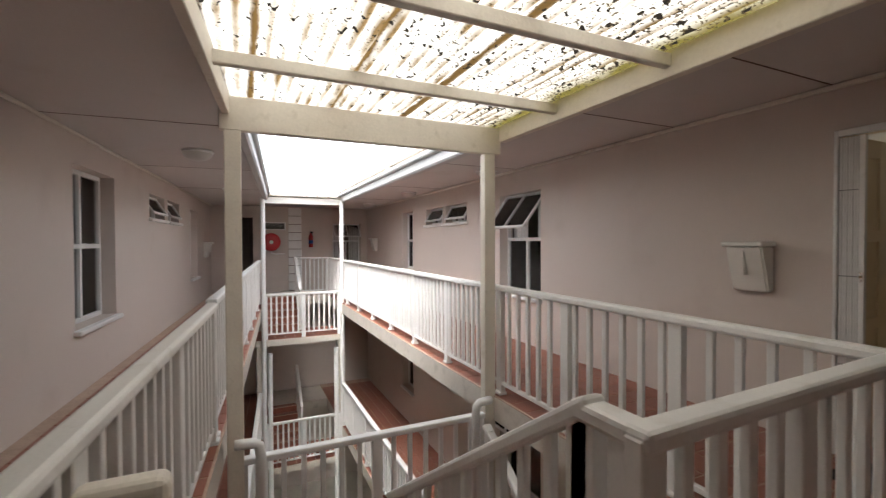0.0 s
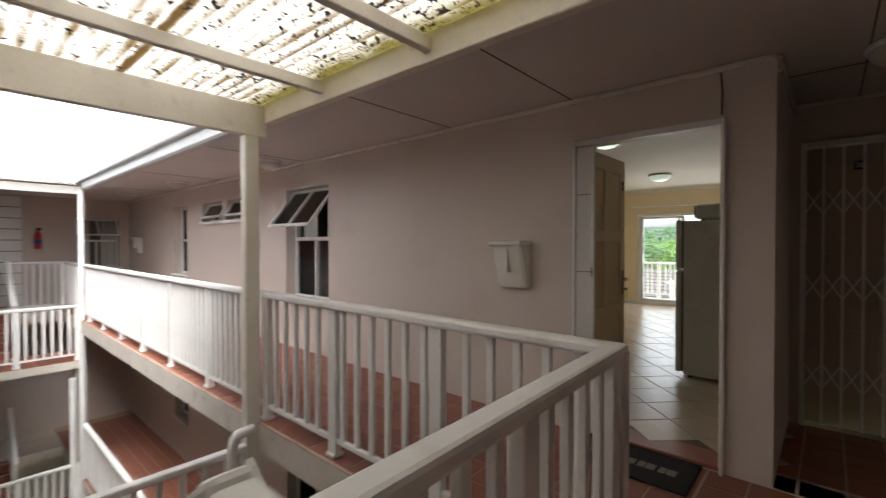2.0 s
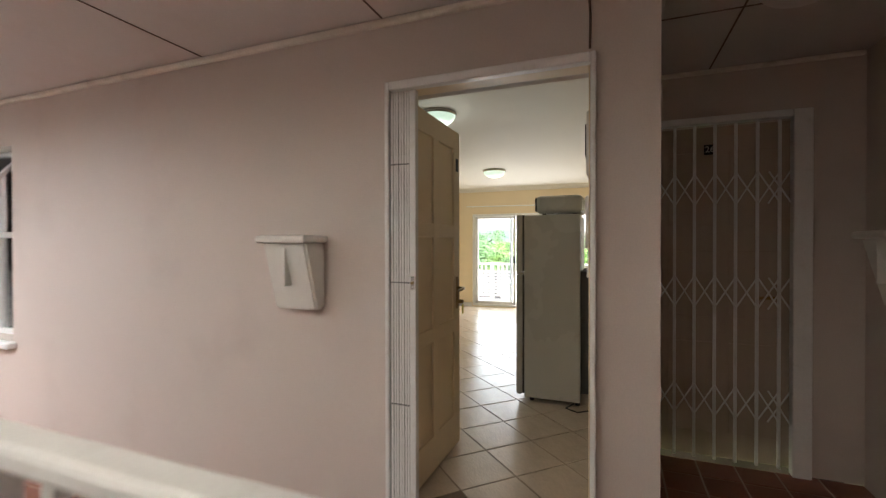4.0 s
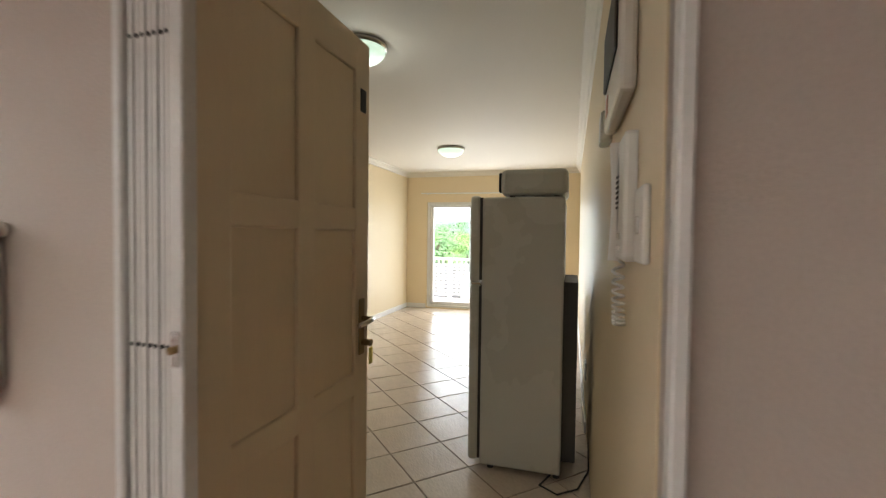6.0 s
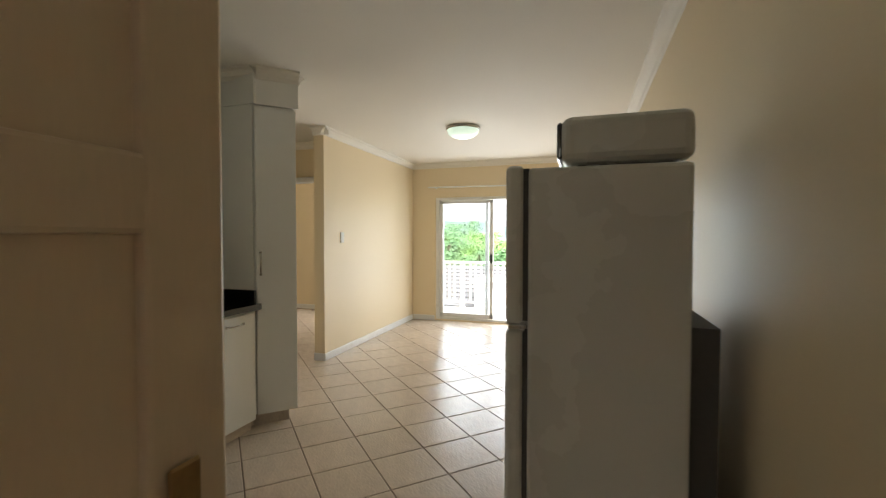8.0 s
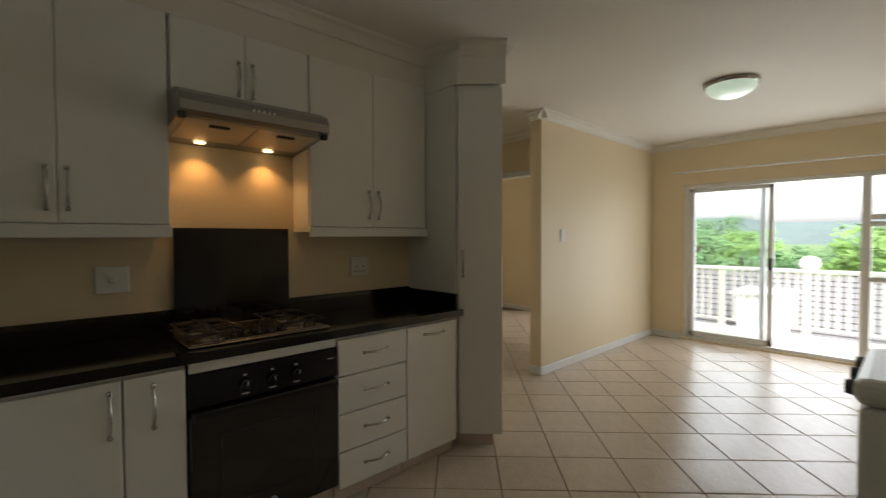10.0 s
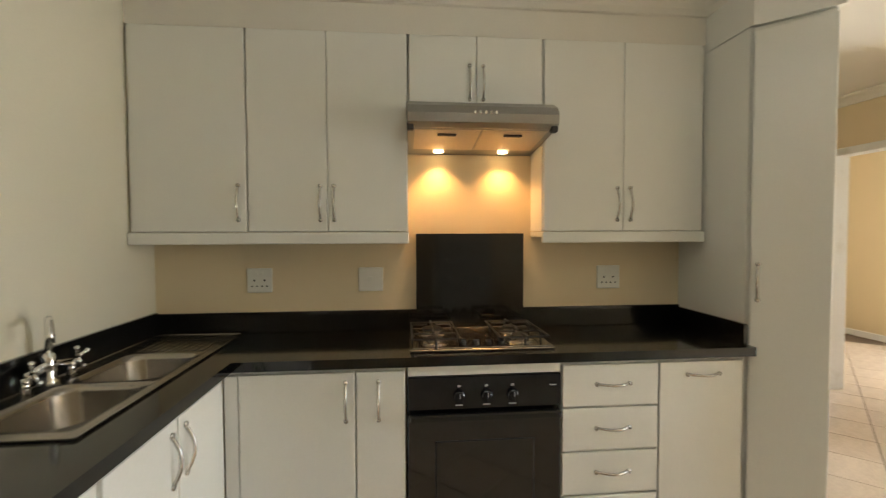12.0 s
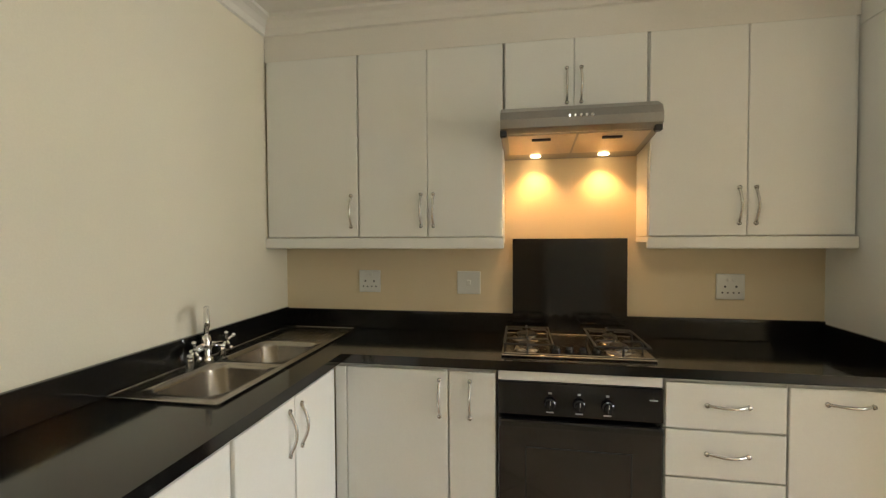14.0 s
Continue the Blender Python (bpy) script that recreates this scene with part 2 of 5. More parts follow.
def cyl(bm, p0, p1, r0, r1=None, seg=14):
    p0, p1 = Vector(p0), Vector(p1)
    d = p1 - p0
    q = d.to_track_quat("Z", "Y").to_matrix().to_4x4()
    bmesh.ops.create_cone(bm, cap_ends=True, segments=seg, radius1=r0, radius2=r0 if r1 is None else r1, depth=d.length, matrix=Matrix.Translation((p0 + p1) / 2) @ q)


def tube(bm, pts, r, seg=8):
    pts = [Vector(p) for p in pts]
    rings = []
    side = None
    for i, p in enumerate(pts):
        d = (pts[min(i + 1, len(pts) - 1)] - pts[max(i - 1, 0)]).normalized()
        if side is None:
            side = d.orthogonal().normalized()
        side = (side - d * side.dot(d)).normalized()
        up = d.cross(side)
        rings.append([bm.verts.new(p + r * (math.cos(a) * side + math.sin(a) * up)) for a in (2 * math.pi * k / seg for k in range(seg))])
    for a, b in zip(rings, rings[1:]):
        for k in range(seg):
            bm.faces.new((a[k], a[(k + 1) % seg], b[(k + 1) % seg], b[k]))
    bm.faces.new(rings[0][::-1])
    bm.faces.new(rings[-1])


def prism(bm, poly, z0, z1):
    lo = [bm.verts.new((x, y, z0)) for x, y in poly]
    hi = [bm.verts.new((x, y, z1)) for x, y in poly]
    n = len(poly)
    bm.faces.new(lo[::-1])
    bm.faces.new(hi)
    for i in range(n):
        bm.faces.new((lo[i], lo[(i + 1) % n], hi[(i + 1) % n], hi[i]))


def lathe(bm, profile, seg=24, m=None):
    rings = []
    for r, z in profile:
        rings.append([bm.verts.new((r * math.cos(2 * math.pi * k / seg), r * math.sin(2 * math.pi * k / seg), z)) for k in range(seg)] if r > 1e-5 else [bm.verts.new((0, 0, z))])
    for a, b in zip(rings, rings[1:]):
        for k in range(seg):
            q = [a[k % len(a)], a[(k + 1) % len(a)], b[(k + 1) % len(b)], b[k % len(b)]]
            q = list(dict.fromkeys(q))
            if len(q) > 2:
                bm.faces.new(q)
    if m is not None:
        bmesh.ops.transform(bm, matrix=m, verts=[v for ring in rings for v in ring])


def mesh_of(bm, name, mat):
    bmesh.ops.recalc_face_normals(bm, faces=bm.faces[:])
    me = bpy.data.meshes.new(name)
    bm.to_mesh(me)
    bm.free()
    me.materials.append(mat)
    return me


def part(name, bm, mat, parent, label="", smooth=False):
    bmesh.ops.recalc_face_normals(bm, faces=bm.faces[:])
    me = bpy.data.meshes.new(name)
    if smooth:
        for f in bm.faces:
            f.smooth = True
    bm.to_mesh(me)
    bm.free()
    me.materials.append(mat)
    ob = new(name, me)
    if parent is not None:
        ob.parent = parent
    if label:
        tagged(ob, label)
    return ob


def thing(name, label, category, m=None, group="", kind=""):
    e = new(name)
    e.empty_display_size = 0.1
    if m is not None:
        e.matrix_world = m
    return tagged(e, label, category, group, kind)


def solid(name, mat, boxes, label, category, bevel=0.0, kind="structure", m=None):
    bm = bmesh.new()
    for b in boxes:
        box(bm, *b, bevel=bevel)
    ob = part(name, bm, mat, None)
    if m is not None:
        ob.matrix_world = m
    return tagged(ob, label, category, kind=kind)


def pierced(axis, u0, u1, v0, v1, z0, z1, holes):
    """Boxes of a wall that runs along axis, with holes (a, b, low, high) through it."""
    cuts = sorted({u0, u1, *(h[0] for h in holes), *(h[1] for h in holes)})
    out = []
    for a, b in zip(cuts, cuts[1:]):
        mid = (a + b) / 2
        spans = sorted((h[2], h[3]) for h in holes if h[0] < mid < h[1])
        z = z0
        for lo, hi in [*spans, (z1, z1)]:
            if lo > z + 1e-4:
                out.append((a, b, v0, v1, z, lo) if axis == "x" else (v0, v1, a, b, z, lo))
            z = hi
    return out


def copies(name, me, parent, places, label=""):
    for m in places:
        ob = new(name, me)
        ob.parent = parent
        ob.matrix_local = m
        if label:
            tagged(ob, label)

# ---- outdoor galleries: structure ----
RW = [(3.9, 4.86, 0.62, 2.01), (5.9, 6.72, 1.69, 2.01), (6.86, 7.66, 1.69, 2.01), (8.42, 9.12, 0.74, 2.02)]
DOOR = (0.0, 0.865, 0.0, 2.03)
CEIL = 2.335
FAR_Y = 12.3
solid("wall_east", WALL_OUT, pierced("y", -0.25, FAR_Y, 0, 0.22, 0, 2.6, [DOOR, *RW]), "pink beige plastered gallery wall with windows", "wall")
for lvl in (-2.75, -5.5):
    solid("wall_east_lower", WALL_OUT, pierced("y", -1.2, FAR_Y, 0, 0.22, lvl, lvl + 2.75, [(a, b, lo + lvl, hi + lvl) for a, b, lo, hi in RW]), "pink beige plastered wall of a lower gallery", "wall")
LEFT = Matrix.Translation((-3.5, 2.74, 0)) @ pose(0, 0, 0, 0, 0, -4.4)
LW = [(1.42, 2.45, 0.575, 2.06), (3.8, 4.66, 1.70, 2.04), (4.86, 5.7, 1.70, 2.04), (6.7, 7.5, 0.62, 2.02)]
for n, lvl in enumerate((0, -2.75, -5.5)):
    solid("wall_west", WALL_OUT, pierced("y", -4.6, 10.2, -1.60, -1.38, lvl, lvl + 2.75 - 0.15 * (n == 0), [(a, b, lo + lvl, hi + lvl) for a, b, lo, hi in LW]), "pink beige plastered gallery wall with windows", "wall", m=LEFT)
solid("wall_north", WALL_OUT, pierced("x", -4.9, 0.22, FAR_Y, FAR_Y + 0.2, -5.6, 2.6, [(-3.8, -3.14, 0.0, 2.03), (-2.9, -2.3, 1.69, 1.91), (-1.02, -0.2, 0.77, 1.89)]), "pink beige plastered end wall of the atrium", "wall")
solid("wall_south", WALL_OUT, [(-5.2, 1.42, -1.55, -1.35, -5.6, 2.6)], "pink beige plastered wall behind the landing", "wall")
solid("wall_recess_side", WALL_OUT, [(0.22, 1.2, -0.25, -0.04, 0.0, 2.6)], "pink beige plastered side of the entrance recess", "wall")
# unseen blocker, added to keep daylight from leaking in under the neighbour's door
solid("wall_neighbour_light_block", DARKROOM, [(1.6, 1.65, -1.35, -0.26, -0.2, 2.6), (1.42, 1.6, -1.35, -0.26, -0.2, 0.0)], "unseen dark panel added behind the neighbour's door to block light", "wall")
solid("wall_recess_back", WALL_OUT, pierced("y", -1.35, -0.04, 1.2, 1.42, 0, 2.6, [(-1.08, -0.32, 0.0, 2.03)]), "shaded plastered wall around the neighbour's door", "wall")
solid("ceiling_gallery_east", CEIL_OUT, [(-1.35, 0.0, -1.35, FAR_Y, CEIL, CEIL + 0.08), (0.0, 1.2, -1.35, -0.25, CEIL, CEIL + 0.08), (-5.2, -1.35, -1.35, 0.05, CEIL, CEIL + 0.08), (-3.6, -1.35, 9.3, FAR_Y, CEIL, CEIL + 0.08)], "pinkish painted board ceiling over the gallery", "ceiling")
solid("ceiling_gallery_west", CEIL_OUT, [(-1.38, 0.0, -2.9, 9.8, CEIL + 0.003, CEIL + 0.08)], "pinkish painted board ceiling over the gallery", "ceiling", m=LEFT)
# closed roof above the ceilings
solid("roof_east", CONCRETE, [(-1.2, 1.45, -1.6, FAR_Y + 0.2, 2.6, 2.7)], "flat roof over the gallery", "roof")
# cover strips and joints of the ceiling boards
bm = bmesh.new()
for y in (0.9, 2.02, 4.4, 6.8, 9.2):
    box(bm, -1.34, -0.02, y - 0.004, y + 0.004, CEIL - 0.004, CEIL - 0.001)
box(bm, -1.3, 1.2, -0.62, -0.612, CEIL - 0.004, CEIL - 0.001)
box(bm, 0.45, 0.458, -1.33, -0.26, CEIL - 0.004, CEIL - 0.001)
tagged(part("ceiling_joints_east", bm, JOINT, None), "dark joints between ceiling boards", "joint", kind="structure")
bm = bmesh.new()
for y in (-1.6, 0.8, 3.2, 5.6):
    box(bm, -1.36, -0.02, y - 0.004, y + 0.004, CEIL - 0.004, CEIL - 0.001)
ob = tagged(part("ceiling_joints_west", bm, JOINT, None), "dark joints between ceiling boards", "joint", kind="structure")
ob.matrix_world = LEFT
bm = bmesh.new()
box(bm, -0.036, -0.001, -0.25, FAR_Y, CEIL - 0.034, CEIL - 0.002, 0.008)
box(bm, 0.0, 1.2, -0.276, -0.251, CEIL - 0.028, CEIL - 0.002, 0.006)
box(bm, 1.175, 1.199, -1.34, -0.28, CEIL - 0.028, CEIL - 0.002, 0.006)
tagged(part("trim_cornice_east", bm, CREAMPOST, None), "slim painted cornice strip under the gallery ceiling", "cornice", kind="structure")
bm = bmesh.new()
box(bm, -1.378, -1.35, -2.8, 9.6, CEIL - 0.03, CEIL - 0.002, 0.006)
ob = tagged(part("trim_cornice_west", bm, CREAMPOST, None), "slim painted cornice strip under the gallery ceiling", "cornice", kind="structure")
ob.matrix_world = LEFT
# slabs
for lvl in (0, -2.75, -5.5):
    solid("floor_slab_east", CONCRETE, [(-1.42, 0.0 if lvl else 0.22, 0.05 if not lvl else -0.2, FAR_Y, lvl - 0.22, lvl - 0.014)], "painted concrete gallery slab with a stained edge", "floor slab")
    solid("floor_slab_west", CONCRETE, [(-1.38, -0.06, -2.7 if not lvl else -2.0, 9.6, lvl - 0.22, lvl - 0.014)], "painted concrete gallery slab with a stained edge", "floor slab", m=LEFT)
solid("floor_slab_landing", CONCRETE, [(-5.1, 1.2, -1.35, 0.05, -0.22, -0.014)], "concrete slab of the top landing", "floor slab")
solid("ground_atrium", CONCRETE, [(-5.2, 0.2, -1.4, FAR_Y, -5.75, -5.6)], "stained concrete floor of the atrium", "floor")
solid("floor_slab_far", CONCRETE, [(-1.42, -3.4, 11.1, FAR_Y, -0.22, -0.014), (-3.4, -1.42, 9.28, 10.35, -0.84, -0.712), (-3.4, -1.42, 9.28, 10.35, -3.59, -3.462)], "concrete landings of the far staircase", "floor slab")
solid("floor_slab_far_lower", CONCRETE, [(-3.4, -1.42, 11.1, FAR_Y, lvl - 0.22, lvl - 0.014) for lvl in (-2.75, -5.5)], "concrete stair landings of the lower floors", "floor slab")
solid("wall_far_columns", CONCRETE, [(-3.16, -2.99, 9.36, 9.56, -5.6, -0.842), (-1.47, -1.30, 9.36, 9.56, -5.6, -0.842)], "painted concrete columns under the far half landing", "column", bevel=0.006)

# ---- timber and roof over the near stair ----
fr = thing("skylight_frame", "cream painted timber beams around the translucent roof", "beam", kind="structure")
bm = bmesh.new()
box(bm, -3.56, -1.34, 2.71, 2.77, 2.115, 2.348, 0.006)
part("main_beam", bm, CREAMPOST, fr)
for y, z in ((1.95, 2.27), (1.03, 2.27), (0.2, 2.27)):
    bm = bmesh.new()
    box(bm, -3.58, -1.36, y - 0.025, y + 0.025, z, z + 0.07, 0.005)
    part("rafter", bm, CREAMPOST, fr)
bm = bmesh.new()
box(bm, -1.36, -1.30, 0.06, 2.705, 2.22, CEIL + 0.06, 0.005)
part("fascia_board", bm, CREAMPOST, fr)
bm = bmesh.new()
box(bm, -0.04, 0.01, -2.75, -0.035, 2.22, CEIL + 0.06, 0.005, m=LEFT)
part("fascia_board", bm, CREAMPOST, fr)
for x in (-3.482, -1.462):
    bm = bmesh.new()
    box(bm, x - 0.047, x + 0.06, 2.70, 2.78, -2.75, 2.113, 0.006)
    part("post", bm, CREAMPOST, fr, "cream painted post with scuffs")
GUTTER = material("weathered_gutter_paint", (0.48, 0.48, 0.47), 0.45, var=0.1, scale=5, fine=60, bump=0.04, dirt=(0.2, 0.19, 0.17), dirt_amount=0.4)
gt = thing("roof_gutter", "weathered grey metal gutter along the open roof edge", "gutter", kind="structure")
bm = bmesh.new()
box(bm, -1.40, -1.28, 2.79, 9.3, 2.24, 2.40, 0.02)
box(bm, -1.46, -1.38, 2.79, 9.3, 2.36, 2.43, 0.025, seg=2)
part("gutter_run", bm, GUTTER, gt)
bm = bmesh.new()
box(bm, -0.02, 0.08, 0.05, 6.6, 2.24, 2.40, 0.02, m=LEFT)
box(bm, 0.06, 0.13, 0.05, 6.6, 2.36, 2.43, 0.025, seg=2, m=LEFT)
part("gutter_run", bm, GUTTER, gt)
for y, z in ((6.4, 2.62), (6.46, 2.60)):
    bm = bmesh.new()
    tube(bm, [(-3.2 + 0.2 * i, y, z - 0.03 * math.sin(math.pi * i / 10)) for i in range(11)], 0.004, 5)
    tagged(part("overhead_wire", bm, JOINT, None), "thin dark wire spanning the open roof", "wire")
for x in (-3.2, -1.2):
    bm = bmesh.new()
    box(bm, x - 0.02, x + 0.02, 6.36, 6.50, 2.34, 2.64, 0.004)
    tagged(part("wire_bracket", bm, GUTTER, None), "small grey metal bracket holding the wires", "bracket")
# corrugated sheet
bm = bmesh.new()
xs = np.arange(-3.66, -1.27, 0.0095)
rows_ = []
for y in (0.0, 0.7, 1.4, 2.1, 2.84):
    rows_.append([bm.verts.new((x, y, 2.36 + 0.010 * math.sin(2 * math.pi * x / 0.076))) for x in xs])
for a, b in zip(rows_, rows_[1:]):
    for k in range(len(xs) - 1):
        bm.faces.new((a[k], a[k + 1], b[k + 1], b[k]))
tagged(part("roof_corrugated", bm, SHEET, None, smooth=True), "translucent corrugated roof sheets with brown stains and lichen", "roof", kind="structure")
# far beam, posts and small roof edge
fb = thing("far_beam", "white beam and pipes at the far end of the atrium", "beam", kind="structure")
bm = bmesh.new()
box(bm, -3.05, -1.38, 9.24, 9.296, 2.17, 2.30, 0.006)
part("beam", bm, WHITE, fb)
for x in (-3.02, -1.40):
    bm = bmesh.new()
    cyl(bm, (x, 9.2, -5.6), (x, 9.2, 2.28), 0.045, seg=12)
    part("post", bm, WHITE, fb)
    bm = bmesh.new()
    cyl(bm, (x + (0.12 if x < -2 else -0.12), 9.3, -5.6), (x + (0.12 if x < -2 else -0.12), 9.3, -1.0), 0.05, seg=10)
    part("downpipe", bm, WHITE, fb)
bm = bmesh.new()
xs = np.arange(-3.05, -1.36, 0.02)
a = [bm.verts.new((x, 9.06, 2.325 + 0.012 * math.sin(2 * math.pi * x / 0.12))) for x in xs]
b = [bm.verts.new((x, 9.295, 2.355 + 0.012 * math.sin(2 * math.pi * x / 0.12))) for x in xs]
for k in range(len(xs) - 1):
    bm.faces.new((a[k], a[k + 1], b[k + 1], b[k]))
part("sheet_edge", bm, SHEET, fb, smooth=True)

# ---- railings ----


def railing(p0, p1, high=0.965, gap=0.115, post_gap=1.0, label="white painted metal railing with slim balusters", m=None, mat=None, foot=0.09, ends=(1, 1)):
    mat = mat or WHITE
    p0, p1 = Vector(p0), Vector(p1)
    d = p1 - p0
    n = d.length
    flat = math.hypot(d.x, d.y)
    turn = math.atan2(d.y, d.x)
    tilt = math.atan2(d.z, flat)
    base = thing("railing", label, "railing", Matrix.Translation(p0) @ Matrix.Rotation(turn, 4, "Z"), group="atrium railings")
    if m is not None:
        base.matrix_world = m @ base.matrix_world
    slope = Matrix.Rotation(-tilt, 4, "Y")
    bm = bmesh.new()
    box(bm, -0.035, n + 0.035, -0.038, 0.038, -0.05, 0, 0.014, m=Matrix.Translation((0, 0, high)) @ slope, seg=2)
    part("top_rail", bm, mat, base)
    bm = bmesh.new()
    box(bm, 0, n, -0.016, 0.016, 0, 0.032, 0.004, m=Matrix.Translation((0, 0, foot)) @ slope)
    part("bottom_rail", bm, mat, base)
    bm = bmesh.new()
    box(bm, -0.018, 0.018, -0.014, 0.014, foot + 0.02, high - 0.03, 0.003)
    bal = mesh_of(bm, "baluster", mat)
    bm = bmesh.new()
    box(bm, -0.040, 0.040, -0.024, 0.024, 0.01, high - 0.02, 0.004)
    box(bm, -0.045, 0.045, -0.04, 0.04, 0, 0.03, 0.008)
    pst = mesh_of(bm, "post", mat)
    posts = max(1, round(flat / post_gap))
    at = [i / posts for i in range(posts + 1)]
    at = [a for a in at if (a > 0 or ends[0]) and (a < 1 or ends[1])]
    copies("post", pst, base, [Matrix.Translation((a * flat, 0, a * d.z)) for a in at])
    k = max(1, round(flat / gap))
    copies("baluster", bal, base, [Matrix.Translation((i / k * flat, 0, i / k * d.z)) for i in range(1, k) if min(abs(i / k - a) * flat for a in at) > 0.05])
    return base


railing((-1.35, 2.79, 0), (-1.35, 10.9, 0), ends=(0, 1), gap=0.105)
railing((-1.355, 0.105, 0), (-1.35, 2.70, 0), gap=0.135, post_gap=0.97)
railing((-2.66, 0.055, 0), (-1.405, 0.103, 0), gap=0.13, post_gap=0.66)
railing((-0.11, -3.2, 0), (-0.11, -0.05, 0), m=LEFT, high=0.945, gap=0.12, post_gap=0.97)
railing((-0.12, 0.06, 0), (-0.12, 7.0, 0), m=LEFT, gap=0.11)
for lvl in (-2.75, -5.5):
    railing((-1.38, 0.3, lvl), (-1.38, 9.2, lvl), ends=(1, 1), gap=0.115)
    railing((-0.1, -2.2, lvl), (-0.1, 6.5, lvl), m=LEFT, gap=0.13)
railing((-3.44, 2.74, -1.08), (-1.50, 2.74, -1.08), high=0.93, gap=0.14, post_gap=0.97, label="cream painted railing of the half landing")
railing((-2.66, 0.10, 0), (-2.66, 0.22, 0), gap=0.2, post_gap=1, label="cream painted return of the landing railing")
railing((-2.66, 0.24, 0), (-2.66, 1.75, -1.02), gap=0.13, post_gap=0.8, label="cream painted stair handrail going down")
railing((-1.52, 2.62, -1.2), (-1.52, 0.9, -2.4), gap=0.14, post_gap=0.9, label="white stair handrail of the lower flight")
railing((-2.98, 9.3, -0.70), (-1.45, 9.3, -0.70), gap=0.11, post_gap=0.8)
railing((-2.98, 9.3, -3.45), (-1.45, 9.3, -3.45), gap=0.11, post_gap=0.8)
railing((-2.15, 11.1, 0), (-1.40, 11.1, 0), gap=0.11, post_gap=0.6)
railing((-2.18, 11.05, 0), (-2.18, 10.1, -0.70), gap=0.16, post_gap=0.95)
railing((-2.18, 11.05, -2.75), (-2.18, 10.1, -3.45), gap=0.16, post_gap=0.95)


def tile_mesh(name, sx, sy, mat, thick=0.012, bev=0.004):
    bm = bmesh.new()
    lo = [bm.verts.new((x * sx / 2, y * sy / 2, -thick)) for x, y in ((-1, -1), (1, -1), (1, 1), (-1, 1))]
    mid = [bm.verts.new((x * sx / 2, y * sy / 2, -bev * 0.6)) for x, y in ((-1, -1), (1, -1), (1, 1), (-1, 1))]
    top = [bm.verts.new((x * (sx / 2 - bev), y * (sy / 2 - bev), 0)) for x, y in ((-1, -1), (1, -1), (1, 1), (-1, 1))]
    for a, b in ((lo, mid), (mid, top)):
        for i in range(4):
            bm.faces.new((a[i], a[(i + 1) % 4], b[(i + 1) % 4], b[i]))
    bm.faces.new(top)
    return mesh_of(bm, name, mat)


def joined_tiles(name, centres, sx, sy, mat, label, z=0.0, m=None):
    """Many tiles as one mesh."""
    vs, fs = [], []
    for cx, cy, cz in centres:
        n = len(vs)
        for s, zz in ((0.5, -0.012), (0.5, -0.003)):
            vs += [(cx + a * sx * s, cy + b * sy * s, cz + zz) for a, b in ((-1, -1), (1, -1), (1, 1), (-1, 1))]
        vs += [(cx + a * (sx / 2 - 0.004), cy + b * (sy / 2 - 0.004), cz) for a, b in ((-1, -1), (1, -1), (1, 1), (-1, 1))]
        for k in (0, 4):
            fs += [(n + k + i, n + k + (i + 1) % 4, n + k + 4 + (i + 1) % 4, n + k + 4 + i) for i in range(4)]
        fs.append((n + 8, n + 9, n + 10, n + 11))
    me = bpy.data.meshes.new(name)
    me.from_pydata(vs, [], fs)
    me.materials.append(mat)
    ob = tagged(new(name, me), label, "floor tiles", kind="stuff")
    if m is not None:
        ob.matrix_world = m
    return ob


# stairs
def stairs(x0, x1, y0, y1, z0, z1, steps, label):
    st = thing("staircase", label, "staircase", kind="structure")
    dy, dz = (y1 - y0) / steps, (z1 - z0) / steps
    for i in range(steps):
        bm = bmesh.new()
        ya, yb = y0 + i * dy, y0 + (i + 1) * dy
        zt = z0 + (i + 1) * dz if dz < 0 else z0 + (i + 1) * dz
        box(bm, x0, x1, min(ya, yb), max(ya, yb), zt - 0.16, zt, 0.006)
        part("step", bm, QUARRY, st, "red quarry tiled step")
        bm = bmesh.new()
        edge = ya if dz > 0 else yb
        box(bm, x0 + 0.002, x1 - 0.002, edge - 0.012, edge + 0.012, zt - 0.012, zt + 0.003, 0.002)
        part("nosing", bm, GROUT, st)
    return st


stairs(-3.62, -2.68, 0.1, 1.75, 0, -1.05, 6, "red tiled stairs down from the landing")
stairs(-2.62, -1.50, 1.75, 0.2, -1.08, -2.7, 9, "red tiled lower flight of stairs")
stairs(-3.0, -2.2, 10.2, 11.1, -0.70, 0, 5, "red tiled stairs at the far end")
stairs(-3.0, -2.2, 10.2, 11.1, -3.45, -2.75, 5, "red tiled stairs at the far end of the lower level")
solid("floor_half_landing", CONCRETE, [(-3.55, -1.42, 1.75, 2.76, -1.22, -1.092)], "concrete half landing of the near stair", "floor slab")
joined_tiles("half_landing_tiles", [(-3.42 + 0.2 * i, 1.86 + 0.2 * j, -1.08) for i in range(10) for j in range(5)], 0.19, 0.19, QUARRY, "red quarry tiles on the half landing")
joined_tiles("far_landing_tiles", [(-3.28 + 0.2 * i, 9.39 + 0.2 * j, z) for i in range(10) for j in range(5) for z in (-0.698, -3.448)], 0.19, 0.19, QUARRY, "red quarry tiles on the far half landings")

# ---- windows and doors on the galleries ----


